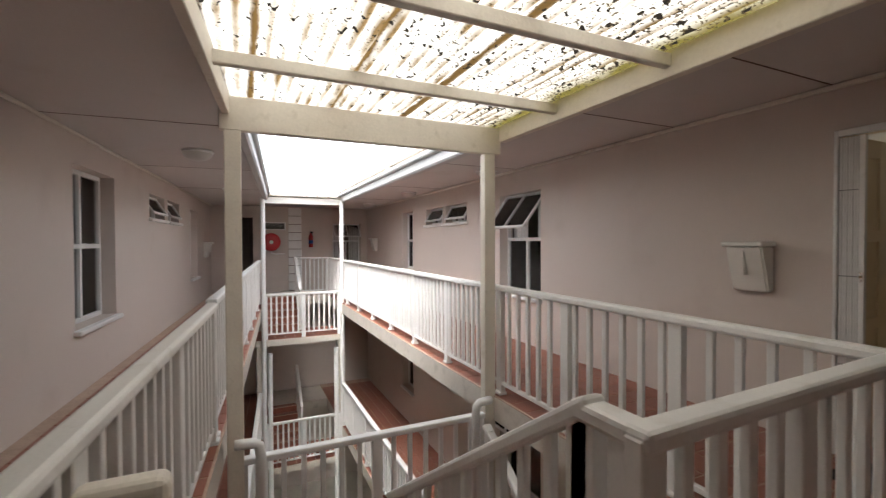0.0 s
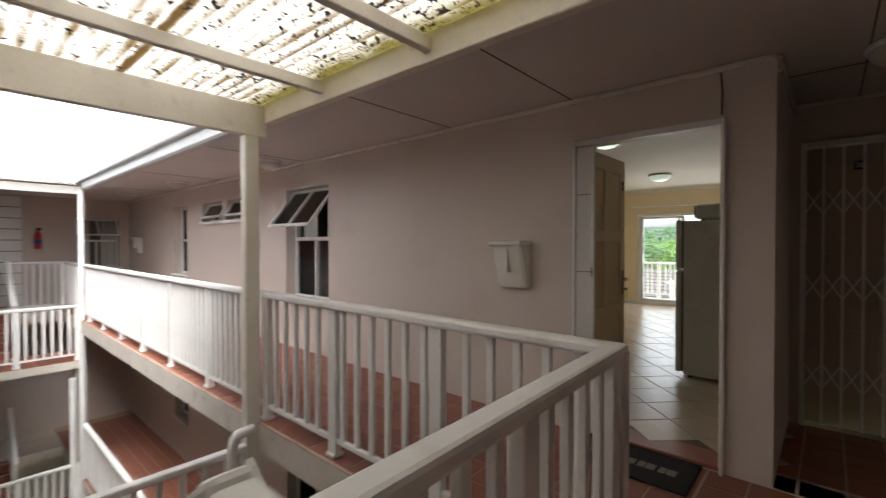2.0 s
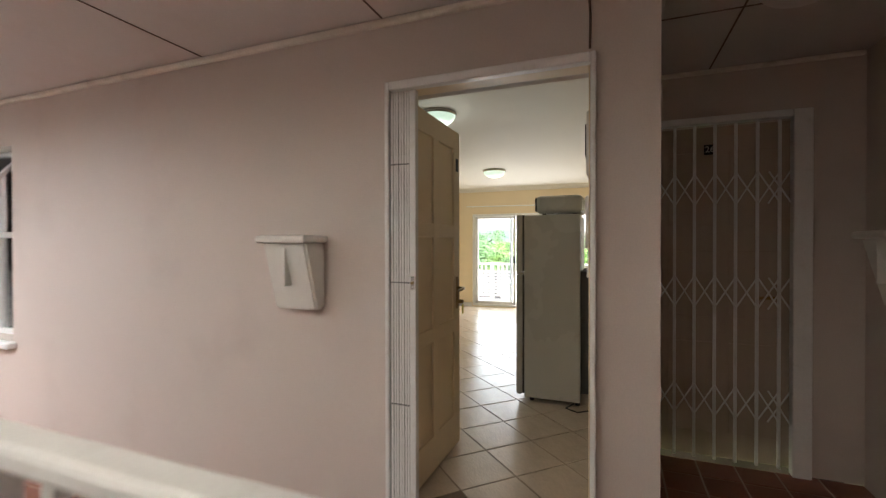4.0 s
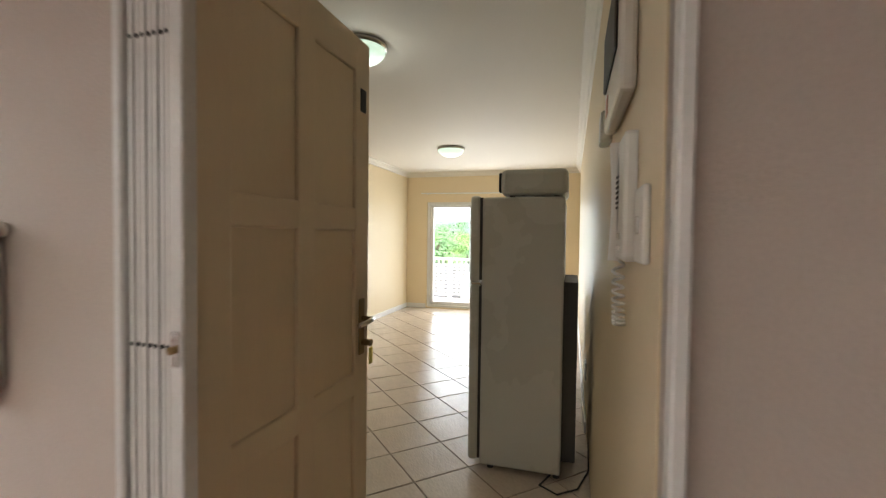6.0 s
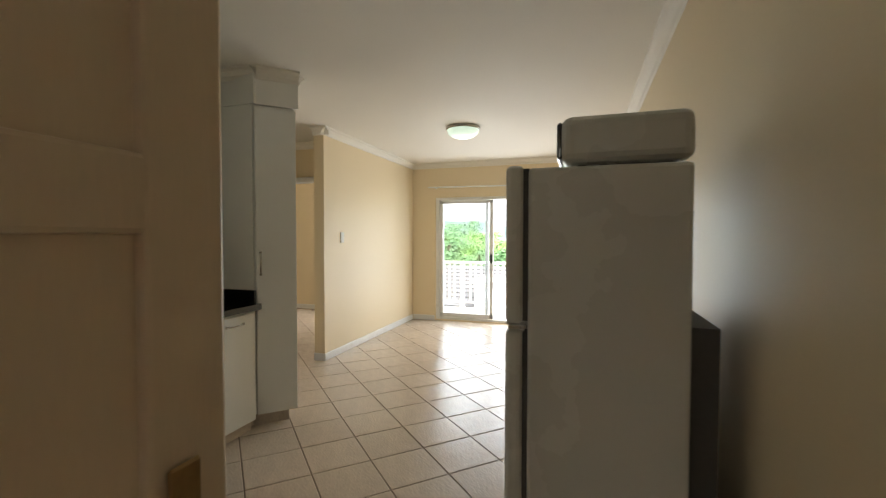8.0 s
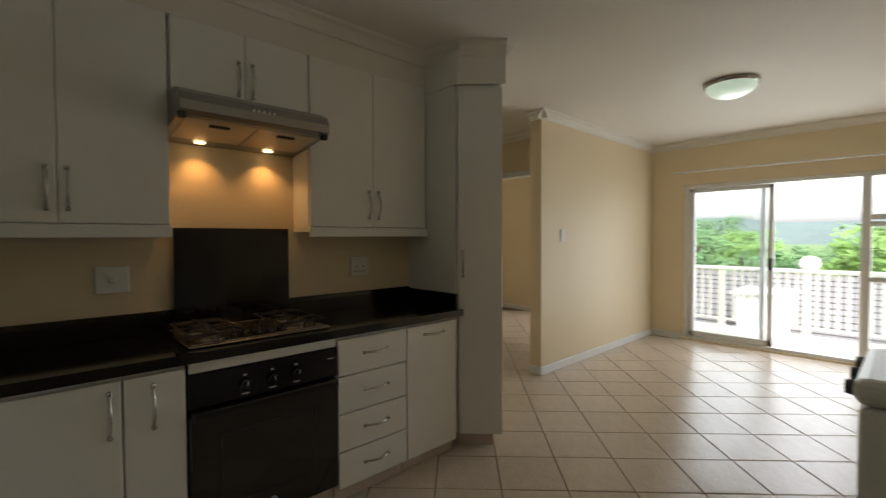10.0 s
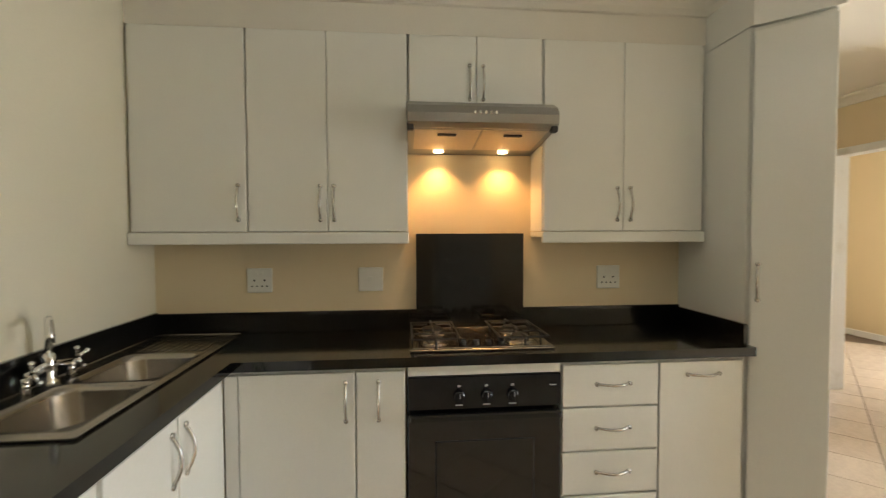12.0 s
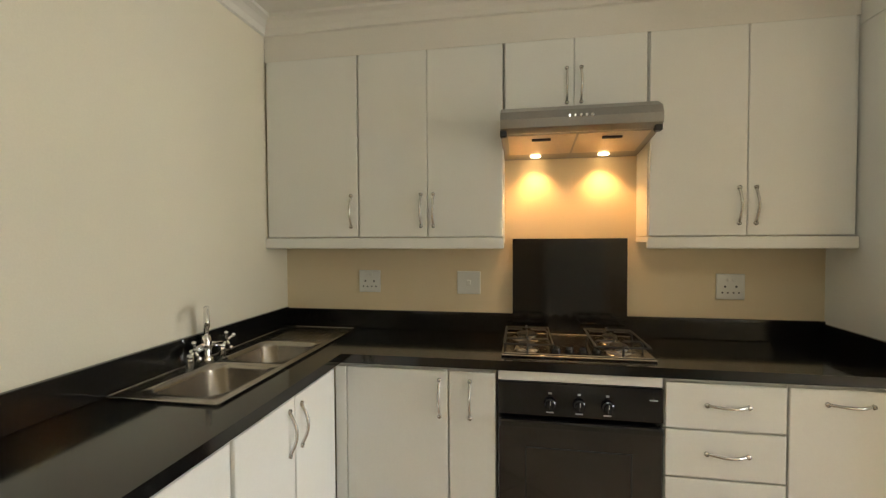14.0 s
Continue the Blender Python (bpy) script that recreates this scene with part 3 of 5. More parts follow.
def window(m, w, h, kind, label, sill=True, dark=True):
    """Local: x along the wall, y into the wall, z up from the opening's lower corner."""
    win = thing("window", label, "window", m, group="gallery windows")
    fd = 0.13
    if kind == "sash":
        bm = bmesh.new()
        for a in ((0, 0.04, 0, h), (w - 0.04, w, 0, h), (0, w, 0, 0.045), (0, w, h - 0.045, h), (0, w, h * 0.5 - 0.022, h * 0.5 + 0.022), (w / 2 - 0.02, w / 2 + 0.02, 0, h)):
            box(bm, a[0], a[1], fd, fd + 0.045, a[2], a[3], 0.004)
        part("window_frame", bm, WHITE, win, "white window frame")
        for i in range(2):
            for j in range(2):
                bm = bmesh.new()
                box(bm, 0.03 + i * w / 2, w / 2 - 0.01 + i * w / 2, fd + 0.018, fd + 0.024, 0.03 + j * h / 2, h / 2 - 0.01 + j * h / 2)
                part("pane", bm, PANE, win)
    else:
        top = h if kind == "hopper" else h * 0.45
        bm = bmesh.new()
        for a in ((0, 0.035, 0, h), (w - 0.035, w, 0, h), (0, w, 0, 0.04), (0, w, h - 0.04, h)):
            box(bm, a[0], a[1], fd, fd + 0.045, a[2], a[3], 0.004)
        if kind == "awning":
            box(bm, 0, w, fd, fd + 0.045, h - top - 0.025, h - top + 0.02, 0.004)
            box(bm, w / 2 - 0.018, w / 2 + 0.018, fd, fd + 0.045, 0, h - top, 0.004)
        part("window_frame", bm, WHITE, win, "white window frame")
        # open top-hung sash
        tilt = Matrix.Translation((0, fd, h - 0.02)) @ pose(0, 0, 0, -38 if kind == "awning" else -32, 0, 0)
        sh = top - 0.03
        bm = bmesh.new()
        bars = [(0.02, 0.055, -sh, 0), (w - 0.055, w - 0.02, -sh, 0), (0.02, w - 0.02, -sh, -sh + 0.035), (0.02, w - 0.02, -0.035, 0)]
        if kind == "awning":
            bars.append((w / 2 - 0.015, w / 2 + 0.015, -sh, 0))
        for a in bars:
            box(bm, a[0], a[1], -0.03, 0.0, a[2], a[3], 0.004, m=tilt)
        sash = part("open_sash", bm, WHITE, win, "open top-hung white sash")
        bm = bmesh.new()
        box(bm, 0.05, w - 0.05, -0.018, -0.013, -sh + 0.03, -0.03, m=tilt)
        part("pane", bm, PANE, sash)
        if kind == "awning":
            for i in range(2):
                bm = bmesh.new()
                box(bm, 0.03 + i * w / 2, w / 2 - 0.01 + i * w / 2, fd + 0.018, fd + 0.024, 0.03, h - top - 0.02)
                part("pane", bm, PANE, win)
    if sill:
        bm = bmesh.new()
        box(bm, -0.04, w + 0.04, -0.06, fd, -0.05, -0.003, 0.01)
        part("window_sill", bm, WHITE, win, "painted sill")
    # burglar bars and the dim room with a curtain
    bm = bmesh.new()
    bm.free()
    if kind == "sash":
        for i in range(1, 5):
            bm = bmesh.new()
            box(bm, 0.02, w - 0.02, fd + 0.075, fd + 0.085, h * (0.5 + 0.1 * i) - 0.009, h * (0.5 + 0.1 * i) + 0.009)
            part("burglar_bar", bm, WHITE, win)
    bm = bmesh.new()
    k = 40
    tops = [bm.verts.new((w * i / k, 0.25 + 0.018 * math.sin(i * 1.9) + 0.01 * math.sin(i * 0.7), h + 0.05)) for i in range(k + 1)]
    lows = [bm.verts.new((v.co.x, v.co.y, -0.05)) for v in tops]
    for i in range(k):
        if kind == "sash" or i < 15 or i > 24:
            bm.faces.new((tops[i], tops[i + 1], lows[i + 1], lows[i]))
    part("curtain", bm, CURTAIN, win, "grey net curtain behind the glass")
    return win


# shallow box whose dark colour stands in for the shade of a room
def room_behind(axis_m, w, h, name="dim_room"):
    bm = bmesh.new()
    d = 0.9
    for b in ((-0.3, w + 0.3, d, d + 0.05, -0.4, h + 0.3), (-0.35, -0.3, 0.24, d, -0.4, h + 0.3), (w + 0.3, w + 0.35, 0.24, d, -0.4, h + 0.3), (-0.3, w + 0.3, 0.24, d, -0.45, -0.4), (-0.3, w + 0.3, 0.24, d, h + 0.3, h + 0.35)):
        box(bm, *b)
    ob = tagged(part("wall_dim_room", bm, DARKROOM, None), "box coloured dark in place of an unlit room behind an opening", "wall", kind="structure")
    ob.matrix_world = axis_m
    return ob


EAST = lambda y, z: Matrix.Translation((0, y, z)) @ Matrix(((0, 1, 0, 0), (-1, 0, 0, 0), (0, 0, 1, 0), (0, 0, 0, 1)))
WEST = lambda y, z: LEFT @ Matrix.Translation((-1.38, y, z)) @ Matrix(((0, -1, 0, 0), (1, 0, 0, 0), (0, 0, 1, 0), (0, 0, 0, 1)))
for (a, b, lo, hi), kind in zip(RW, ("awning", "hopper", "hopper", "sash")):
    for lvl in (0, -2.75):
        text = {"awning": "white framed window with its upper sash propped open", "hopper": "small high white window standing ajar", "sash": "narrow white framed gallery window"}[kind]
        window(EAST(b, lo + lvl), b - a, hi - lo, kind, text, sill=True)
        room_behind(EAST(b, lo + lvl), b - a, hi - lo)
for (a, b, lo, hi), kind in zip(LW, ("sash", "hopper", "hopper", "sash")):
    for lvl in (0, -2.75):
        text = {"hopper": "small high white window standing ajar", "sash": "white framed window with glazing bars and a sill"}[kind]
        window(WEST(a, lo + lvl), b - a, hi - lo, kind, text)
        room_behind(WEST(a, lo + lvl), b - a, hi - lo)


def wall_box(m):
    """White letter box: wider and deeper at the top. Local: x along, y out of the wall, z up."""
    t = thing("letter_box", "white plastic letter box fixed to the wall", "letter box", m, group="letter boxes")
    bm = bmesh.new()
    prof = [(0, 0), (0.07, 0.0), (0.16, 0.33), (0, 0.33)]
    a = [bm.verts.new((-0.125, -y, z)) for y, z in prof]
    b = [bm.verts.new((0.125, -y, z)) for y, z in prof]
    bm.faces.new(a)
    bm.faces.new(b[::-1])
    for i in range(4):
        bm.faces.new((a[i], a[(i + 1) % 4], b[(i + 1) % 4], b[i]))
    bmesh.ops.bevel(bm, geom=bm.edges[:], offset=0.012, segments=2, affect="EDGES")
    part("body", bm, PLASTIC, t)
    bm = bmesh.new()
    box(bm, -0.142, 0.142, -0.19, 0.0, 0.325, 0.36, 0.012, seg=2)
    part("lid", bm, PLASTIC, t)
    bm = bmesh.new()
    box(bm, -0.006, 0.006, -0.148, -0.095, 0.12, 0.30, 0.002, m=pose(0, -0.005, 0, 0, 0, 0))
    part("slot", bm, PLASTIC, t, "raised viewing slot")
    return t


wall_box(Matrix.Translation((0, 1.36, 0.985)) @ pose(0, 0, 0, 0, 0, -90))
wall_box(Matrix.Translation((0, 11.3, 1.10)) @ pose(0, 0, 0, 0, 0, -90))
wall_box(Matrix.Translation((0.75, -1.35, 1.0)) @ pose(0, 0, 0, 0, 0, 180))
wall_box(LEFT @ Matrix.Translation((-1.38, 8.4, 1.0)) @ pose(0, 0, 0, 0, 0, 90))


def dome(x, y, z, r, lit, m=None):
    t = thing("ceiling_lamp", "round lit frosted glass ceiling lamp" if lit else "round frosted ceiling lamp, switched off", "ceiling lamp", Matrix.Translation((x, y, z)) if m is None else m @ Matrix.Translation((x, y, z)), group="room lamps" if lit else "gallery lamps")
    bm = bmesh.new()
    lathe(bm, [(0, -0.001), (r * 1.02, -0.001), (r * 1.05, -0.012), (r * 1.0, -0.03), (0, -0.03)], 32)
    part("rim", bm, WHITE if not lit else STEEL, t, smooth=True)
    bm = bmesh.new()
    lathe(bm, [(r * 0.97 * math.cos(a), -0.028 - r * 0.55 * math.sin(a)) for a in (math.pi / 2 * i / 8 for i in range(9))], 32)
    part("shade", bm, GLOBE if lit else GLOBE_OFF, t, smooth=True)
    return t


dome(-0.32, 4.69, CEIL, 0.15, False)
dome(-0.4, 7.6, CEIL, 0.15, False)
dome(-0.45, 10.4, CEIL, 0.15, False)
dome(0.235, -0.76, CEIL, 0.16, False)
dome(-0.5, 2.0, CEIL, 0.15, False, LEFT)
dome(-0.5, 5.5, CEIL, 0.15, False, LEFT)

# entrance: steel gate frame, folded trellis gate, timber frame, door leaf
gf = thing("gate_frame", "white steel security gate frame around the open door", "door frame", kind="structure")
for b in ((-0.045, -0.004, -0.024, -0.004, 0.0, 2.035), (-0.045, -0.004, 0.86, 0.882, 0.0, 2.035), (-0.045, -0.004, -0.004, 0.86, 1.995, 2.035)):
    bm = bmesh.new()
    box(bm, *b, bevel=0.004)
    part("frame_bar", bm, WHITE, gf)
fg = thing("folded_trellis_gate", "white steel trellis gate folded against the jamb", "security gate")
bm = bmesh.new()
box(bm, -0.044, -0.012, 0.727, 0.757, 0.03, 1.985, 0.003)
st_ = part("end_stile", bm, WHITE, fg, "wide white end stile")
bm = bmesh.new()
box(bm, -0.047, -0.0435, 0.733, 0.751, 1.10, 1.16, 0.001)
part("lock_plate", bm, CHROME, st_, "small bright lock plate")
bm = bmesh.new()
cyl(bm, (-0.047, 0.742, 1.13), (-0.056, 0.742, 1.13), 0.007, seg=12)
part("lock_barrel", bm, BRASS, st_, "worn brass lock barrel")
bm = bmesh.new()
box(bm, -0.038, -0.016, -0.0055, 0.0055, 0.03, 1.985, 0.0025)
strip = mesh_of(bm, "upright", WHITE)
copies("upright", strip, fg, [Matrix.Translation((0.002 * (k % 2), 0.766 + k * 0.0135, 0)) for k in range(7)])
bm = bmesh.new()
cyl(bm, (-0.039, 0, 0), (-0.0355, 0, 0), 0.004, seg=8)
rivet = mesh_of(bm, "rivet", IRON)
copies("rivet", rivet, fg, [Matrix.Translation((0, 0.766 + k * 0.0135, z)) for k in range(7) for z in (0.58, 1.13, 1.66)])
jm = thing("door_frame", "cream painted timber door frame with a varnished edge", "door frame", kind="structure")
for b, mt in (((0.002, 0.052, 0.835, 0.864, 0.029, 2.028), DOORPAINT), ((0.052, 0.062, 0.838, 0.864, 0.029, 2.028), WOODEDGE), ((0.062, 0.09, 0.842, 0.864, 0.029, 2.028), DOORPAINT), ((0.002, 0.09, 0.006, 0.835, 2.0, 2.028), DOORPAINT)):
    bm = bmesh.new()
    box(bm, *b, bevel=0.004)
    part("jamb", bm, mt, jm)
solid("threshold", QUARRY, [(0.0, 0.22, 0.0, 0.86, 0.002, 0.028)], "red tiled threshold under the front door", "threshold", bevel=0.004)
# open front door, four recessed panels, swung in against the kitchen side
dl = thing("front_door", "cream painted panelled front door standing open", "door", Matrix.Translation((0.092, 0.842, 0.04)) @ pose(0, 0, 0, 0, 0, -0.8))
W, Hh = 0.765, 1.97
bm = bmesh.new()
box(bm, 0, W, 0.012, 0.030, 0, Hh)
part("core", bm, DOORPAINT, dl)
for b in ((0, 0.10, 0, Hh), (W - 0.10, W, 0, Hh), (W / 2 - 0.04, W / 2 + 0.04, 0, Hh)):
    bm = bmesh.new()
    box(bm, b[0], b[1], 0, 0.042, b[2], b[3], 0.006, seg=2)
    part("stile", bm, DOORPAINT, dl)
for z0, z1 in ((0, 0.2), (0.72, 0.80), (1.30, 1.38), (Hh - 0.12, Hh)):
    bm = bmesh.new()
    box(bm, 0.09, W - 0.09, 0.001, 0.041, z0, z1, 0.006, seg=2)
    part("rail", bm, DOORPAINT, dl)
for side, s in ((-0.004, -1), (0.046, 1)):
    bm = bmesh.new()
    box(bm, W - 0.085, W - 0.045, min(side, side + s * 0.006), max(side, side + s * 0.006), 0.86, 1.06, 0.003)
    pl = part("handle_plate", bm, BRASS, dl, "worn metal handle plate")
    bm = bmesh.new()
    tube(bm, [(W - 0.065, side, 0.99), (W - 0.065, side + s * 0.05, 0.99), (W - 0.09, side + s * 0.055, 0.99), (W - 0.17, side + s * 0.05, 0.985)], 0.009)
    part("lever", bm, CHROME, pl, smooth=True)
bm = bmesh.new()
cyl(bm, (W - 0.062, -0.01, 0.905), (W - 0.062, -0.045, 0.905), 0.012)
part("key", bm, BRASS, dl)
bm = bmesh.new()
box(bm, W - 0.075, W - 0.05, -0.045, -0.04, 0.83, 0.89, 0.003)
part("key_tag", bm, YELLOWTAG, dl, "yellow key tag")
for z in (0.25, 1.65):
    bm = bmesh.new()
    cyl(bm, (-0.008, 0.0, z), (-0.008, 0.0, z + 0.1), 0.007)
    part("hinge", bm, BRASS, dl)
bm = bmesh.new()
box(bm, W - 0.07, W - 0.03, -0.003, 0.045, 1.72, 1.80, 0.002)
part("door_plate", bm, IRON, dl)
# door mat
mt = thing("door_mat", "black rubber door mat with worn lettering", "door mat", Matrix.Translation((-0.21, 0.42, 0.0)))
bm = bmesh.new()
box(bm, -0.2, 0.2, -0.34, 0.34, 0.001, 0.016, 0.005)
part("mat", bm, RUBBER, mt)
for i, k in enumerate((0.05, 0.035, 0.05, 0.04, 0.05, 0.03, 0.045, 0.04, 0.05)):
    bm = bmesh.new()
    box(bm, -0.05, 0.02, -0.25 + i * 0.056, -0.25 + i * 0.056 + k, 0.016, 0.018)
    part("lettering_bar", bm, MATPRINT, mt)

# neighbour's closed trellis gate
ng = thing("trellis_gate", "closed white steel trellis security gate in shade", "security gate", Matrix.Translation((1.19, -1.08, 0)))
for b in ((-0.03, 0.03, -0.03, 0.06, 0, 2.05), (-0.03, 0.03, 0.74, 0.77, 0, 2.05), (-0.03, 0.03, 0.06, 0.74, 2.01, 2.05)):
    bm = bmesh.new()
    box(bm, *b, bevel=0.004)
    part("gate_frame_bar", bm, WHITE, ng)
ups = [0.12 + 0.105 * i for i in range(6)]
for y in ups:
    bm = bmesh.new()
    box(bm, -0.02, -0.004, y - 0.008, y + 0.008, 0.03, 2.0, 0.002)
    part("upright", bm, WHITE, ng)
for z in (0.38, 1.02, 1.62):
    for y in [0.07, *ups]:
        for s in (-1, 1):
            bm = bmesh.new()
            tube(bm, [(-0.024 - 0.004 * s, y, z - s * 0.09), (-0.024 - 0.004 * s, min(y + 0.105, 0.76), z + s * 0.09)], 0.005, 5)
            part("lattice_bar", bm, WHITE, ng)
NBROWN = material("brown_door_paint", (0.46, 0.37, 0.29), 0.5, var=0.08, scale=3, stretch=(6, 6, 0.6))
nd = thing("neighbour_door", "brown panelled door behind the trellis gate", "door", Matrix.Translation((1.26, -1.07, 0.01)))
bm = bmesh.new()
box(bm, 0, 0.04, 0, 0.74, 0, 2.0, 0.003)
part("leaf", bm, NBROWN, nd)
for z0, z1 in ((0.15, 0.7), (0.85, 1.25), (1.4, 1.85)):
    for y0 in (0.09, 0.41):
        bm = bmesh.new()
        box(bm, -0.008, 0.002, y0, y0 + 0.25, z0, z1, 0.006)
        part("panel", bm, NBROWN, nd)
bm = bmesh.new()
box(bm, -0.075, -0.068, 0.42, 0.48, 1.82, 1.88, 0.002)
npl = part("number_plate", bm, BLACK, nd, "black plate numbered 26")
fc = bpy.data.curves.new("number", "FONT")
fc.body, fc.size, fc.extrude, fc.align_x, fc.align_y = "26", 0.05, 0.0005, "CENTER", "CENTER"
fc.materials.append(PLASTIC)
num = new("number", fc)
num.parent = npl
num.matrix_local = Matrix.Translation((-0.076, 0.45, 1.85)) @ pose(0, 0, 0, 90, 0, -90)
bm = bmesh.new()
tube(bm, [(-0.01, 0.10, 0.98), (-0.05, 0.10, 0.98), (-0.05, 0.2, 0.98)], 0.009)
part("lever", bm, BRASS, nd)

# thin cable beside the door head
bm = bmesh.new()
tube(bm, [(-0.006, 0.0, 2.06), (-0.006, -0.002, 2.18), (-0.006, 0.004, 2.30)], 0.005, 6)
tagged(part("cable", bm, JOINT, None), "thin dark cable running up to the ceiling", "cable")
bm = bmesh.new()
tube(bm, [(0.01, -0.262, 2.25), (0.6, -0.262, 2.24), (1.18, -0.262, 2.25)], 0.012, 6)
tagged(part("conduit", bm, CEIL_OUT, None), "painted conduit along the recess wall", "conduit")

# far end wall: hose reel, extinguisher, ladder, vent and window, dark doorway
hr = thing("fire_hose_reel", "red fire hose reel with a coiled hose on the wall", "fire hose reel", Matrix.Translation((-2.69, FAR_Y - 0.02, 1.36)) @ pose(0, 0, 0, 90, 0, 0))
bm = bmesh.new()
lathe(bm, [(0, 0.14), (0.08, 0.14), (0.23, 0.16), (0.245, 0.13), (0.21, 0.10), (0.21, 0.06), (0.245, 0.03), (0.23, 0.0), (0, 0.0)], 28)
part("drum", bm, RED, hr, smooth=True)
bm = bmesh.new()
cyl(bm, (0, 0, 0.14), (0, 0, 0.18), 0.05)
part("hub", bm, PLASTIC, hr)
bm = bmesh.new()
tube(bm, [(0, -0.25, 0.04), (0.02, -0.31, 0.04), (0.1, -0.33, 0.04), (0.35, -0.33, 0.03)], 0.015)
part("supply_pipe", bm, WHITE, hr)
ex = thing("fire_extinguisher", "small red fire extinguisher hung on the wall", "fire extinguisher", Matrix.Translation((-1.64, FAR_Y - 0.08, 1.21)))
bm = bmesh.new()
lathe(bm, [(0, 0), (0.055, 0), (0.06, 0.02), (0.06, 0.30), (0.03, 0.36), (0.02, 0.40), (0, 0.40)], 18)
part("cylinder", bm, RED, ex, smooth=True)
bm = bmesh.new()
box(bm, -0.02, 0.05, -0.02, 0.02, 0.39, 0.44, 0.006)
part("valve", bm, BLACK, ex)
bm = bmesh.new()
cyl(bm, (0, 0, 0.10), (0, 0, 0.20), 0.0615, seg=18)
part("label_band", bm, BLUE, ex)
tr = thing("tread_column", "white louvred service column with dark gaps", "service column")
bm = bmesh.new()
box(bm, -2.23, -1.9, FAR_Y - 0.02, FAR_Y - 0.002, 0, 2.3)
part("backing", bm, JOINT, tr)
for i in range(10):
    bm = bmesh.new()
    box(bm, -2.24, -1.89, FAR_Y - 0.05, FAR_Y - 0.02, 0.02 + i * 0.23, 0.235 + i * 0.23, 0.006)
    part("slat", bm, WHITE, tr)
vw = thing("high_window", "high narrow dark window in the end wall", "window", Matrix.Translation((-2.9, FAR_Y, 1.69)))
bm = bmesh.new()
for b in ((0, 0.6, 0.02, 0.06, 0, 0.03), (0, 0.6, 0.02, 0.06, 0.19, 0.22), (0, 0.03, 0.02, 0.06, 0, 0.22), (0.57, 0.6, 0.02, 0.06, 0, 0.22)):
    box(bm, *b)
part("window_frame", bm, WHITE, vw)
bm = bmesh.new()
box(bm, 0.02, 0.58, 0.035, 0.04, 0.02, 0.2)
part("pane", bm, PANE, vw)
window(Matrix.Translation((-1.02, FAR_Y, 0.77)), 0.82, 1.12, "awning", "white framed end wall window standing ajar")
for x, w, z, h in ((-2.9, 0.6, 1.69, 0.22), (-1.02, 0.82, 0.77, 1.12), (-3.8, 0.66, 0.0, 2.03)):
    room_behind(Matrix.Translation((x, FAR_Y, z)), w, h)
# bent overflow pipes by the posts
for x, s in ((-1.6, 1), (-3.36, -1)):
    bm = bmesh.new()
    tube(bm, [(x + 0.12 * s, 2.66, -0.02), (x, 2.64, -0.02), (x - 0.03 * s, 2.63, -0.04), (x - 0.04 * s, 2.63, -0.10), (x - 0.04 * s, 2.63, -1.0)], 0.035, 12)
    tagged(part("drain_pipe", bm, WHITE, None, smooth=True), "white bent drain pipe beside a post", "pipe")
# rounded newel end at the top of the stairs
bm = bmesh.new()
box(bm, -3.75, -3.57, 0.48, 0.56, 0.78, 0.85, 0.025, seg=3)
box(bm, -3.70, -3.63, 0.49, 0.55, -0.36, 0.80, 0.008)
tagged(part("newel_post", bm, CREAMPOST, None), "cream painted newel at the stair head", "newel post")

# ---- flat: structure ----
FZ, CZ = 0.03, 2.46
solid("wall_kitchen_left", WALL_PALE, [(0.221, 0.226, 0.87, 3.0, FZ, CZ)], "pale cream painted kitchen wall", "wall")
solid("wall_kitchen_back", WALL_IN, [(0.221, 3.08, 3.0, 3.12, 0, CZ)], "cream yellow painted kitchen wall", "wall")
solid("wall_entry_right", WALL_IN, [(0.221, 6.88, -0.036, -0.004, 0, CZ), (-0.003, 0.221, 0.0005, 0.004, FZ, 2.0)], "cream yellow painted wall along the entrance", "wall")
solid("wall_lounge_left", WALL_IN, [(4.40, 6.88, 3.0, 3.12, 0, CZ)], "cream yellow painted lounge wall", "wall")
BD = (0.30, 2.62, 0.05, 1.935)
solid("wall_balcony", WALL_IN, pierced("y", -0.25, 3.25, 6.88, 7.08, 0, 2.7, [BD]), "cream yellow wall with the balcony door", "wall")
solid("wall_entry_outer", WALL_OUT, [(1.42, 6.88, -0.25, -0.037, -2.7, 2.7)], "outer side of the party wall", "wall")
solid("ceiling_flat", CEIL_IN, [(0.22, 6.88, -0.04, 3.12, CZ, CZ + 0.1), (2.9, 7.4, 3.12, 6.7, CZ, CZ + 0.1)], "white painted ceiling", "ceiling")
solid("floor_screed", GROUT_IN, [(0.221, 6.95, -0.04, 3.12, -0.1, FZ - 0.004), (2.9, 7.4, 3.12, 6.7, -0.1, FZ - 0.004)], "brown grouted floor bed", "floor")
solid("roof_flat", CONCRETE, [(1.45, 7.1, -1.6, 8.2, 2.72, 2.8), (0.22, 1.45, -0.04, 8.2, 2.72, 2.8)], "flat roof over the apartment", "roof")
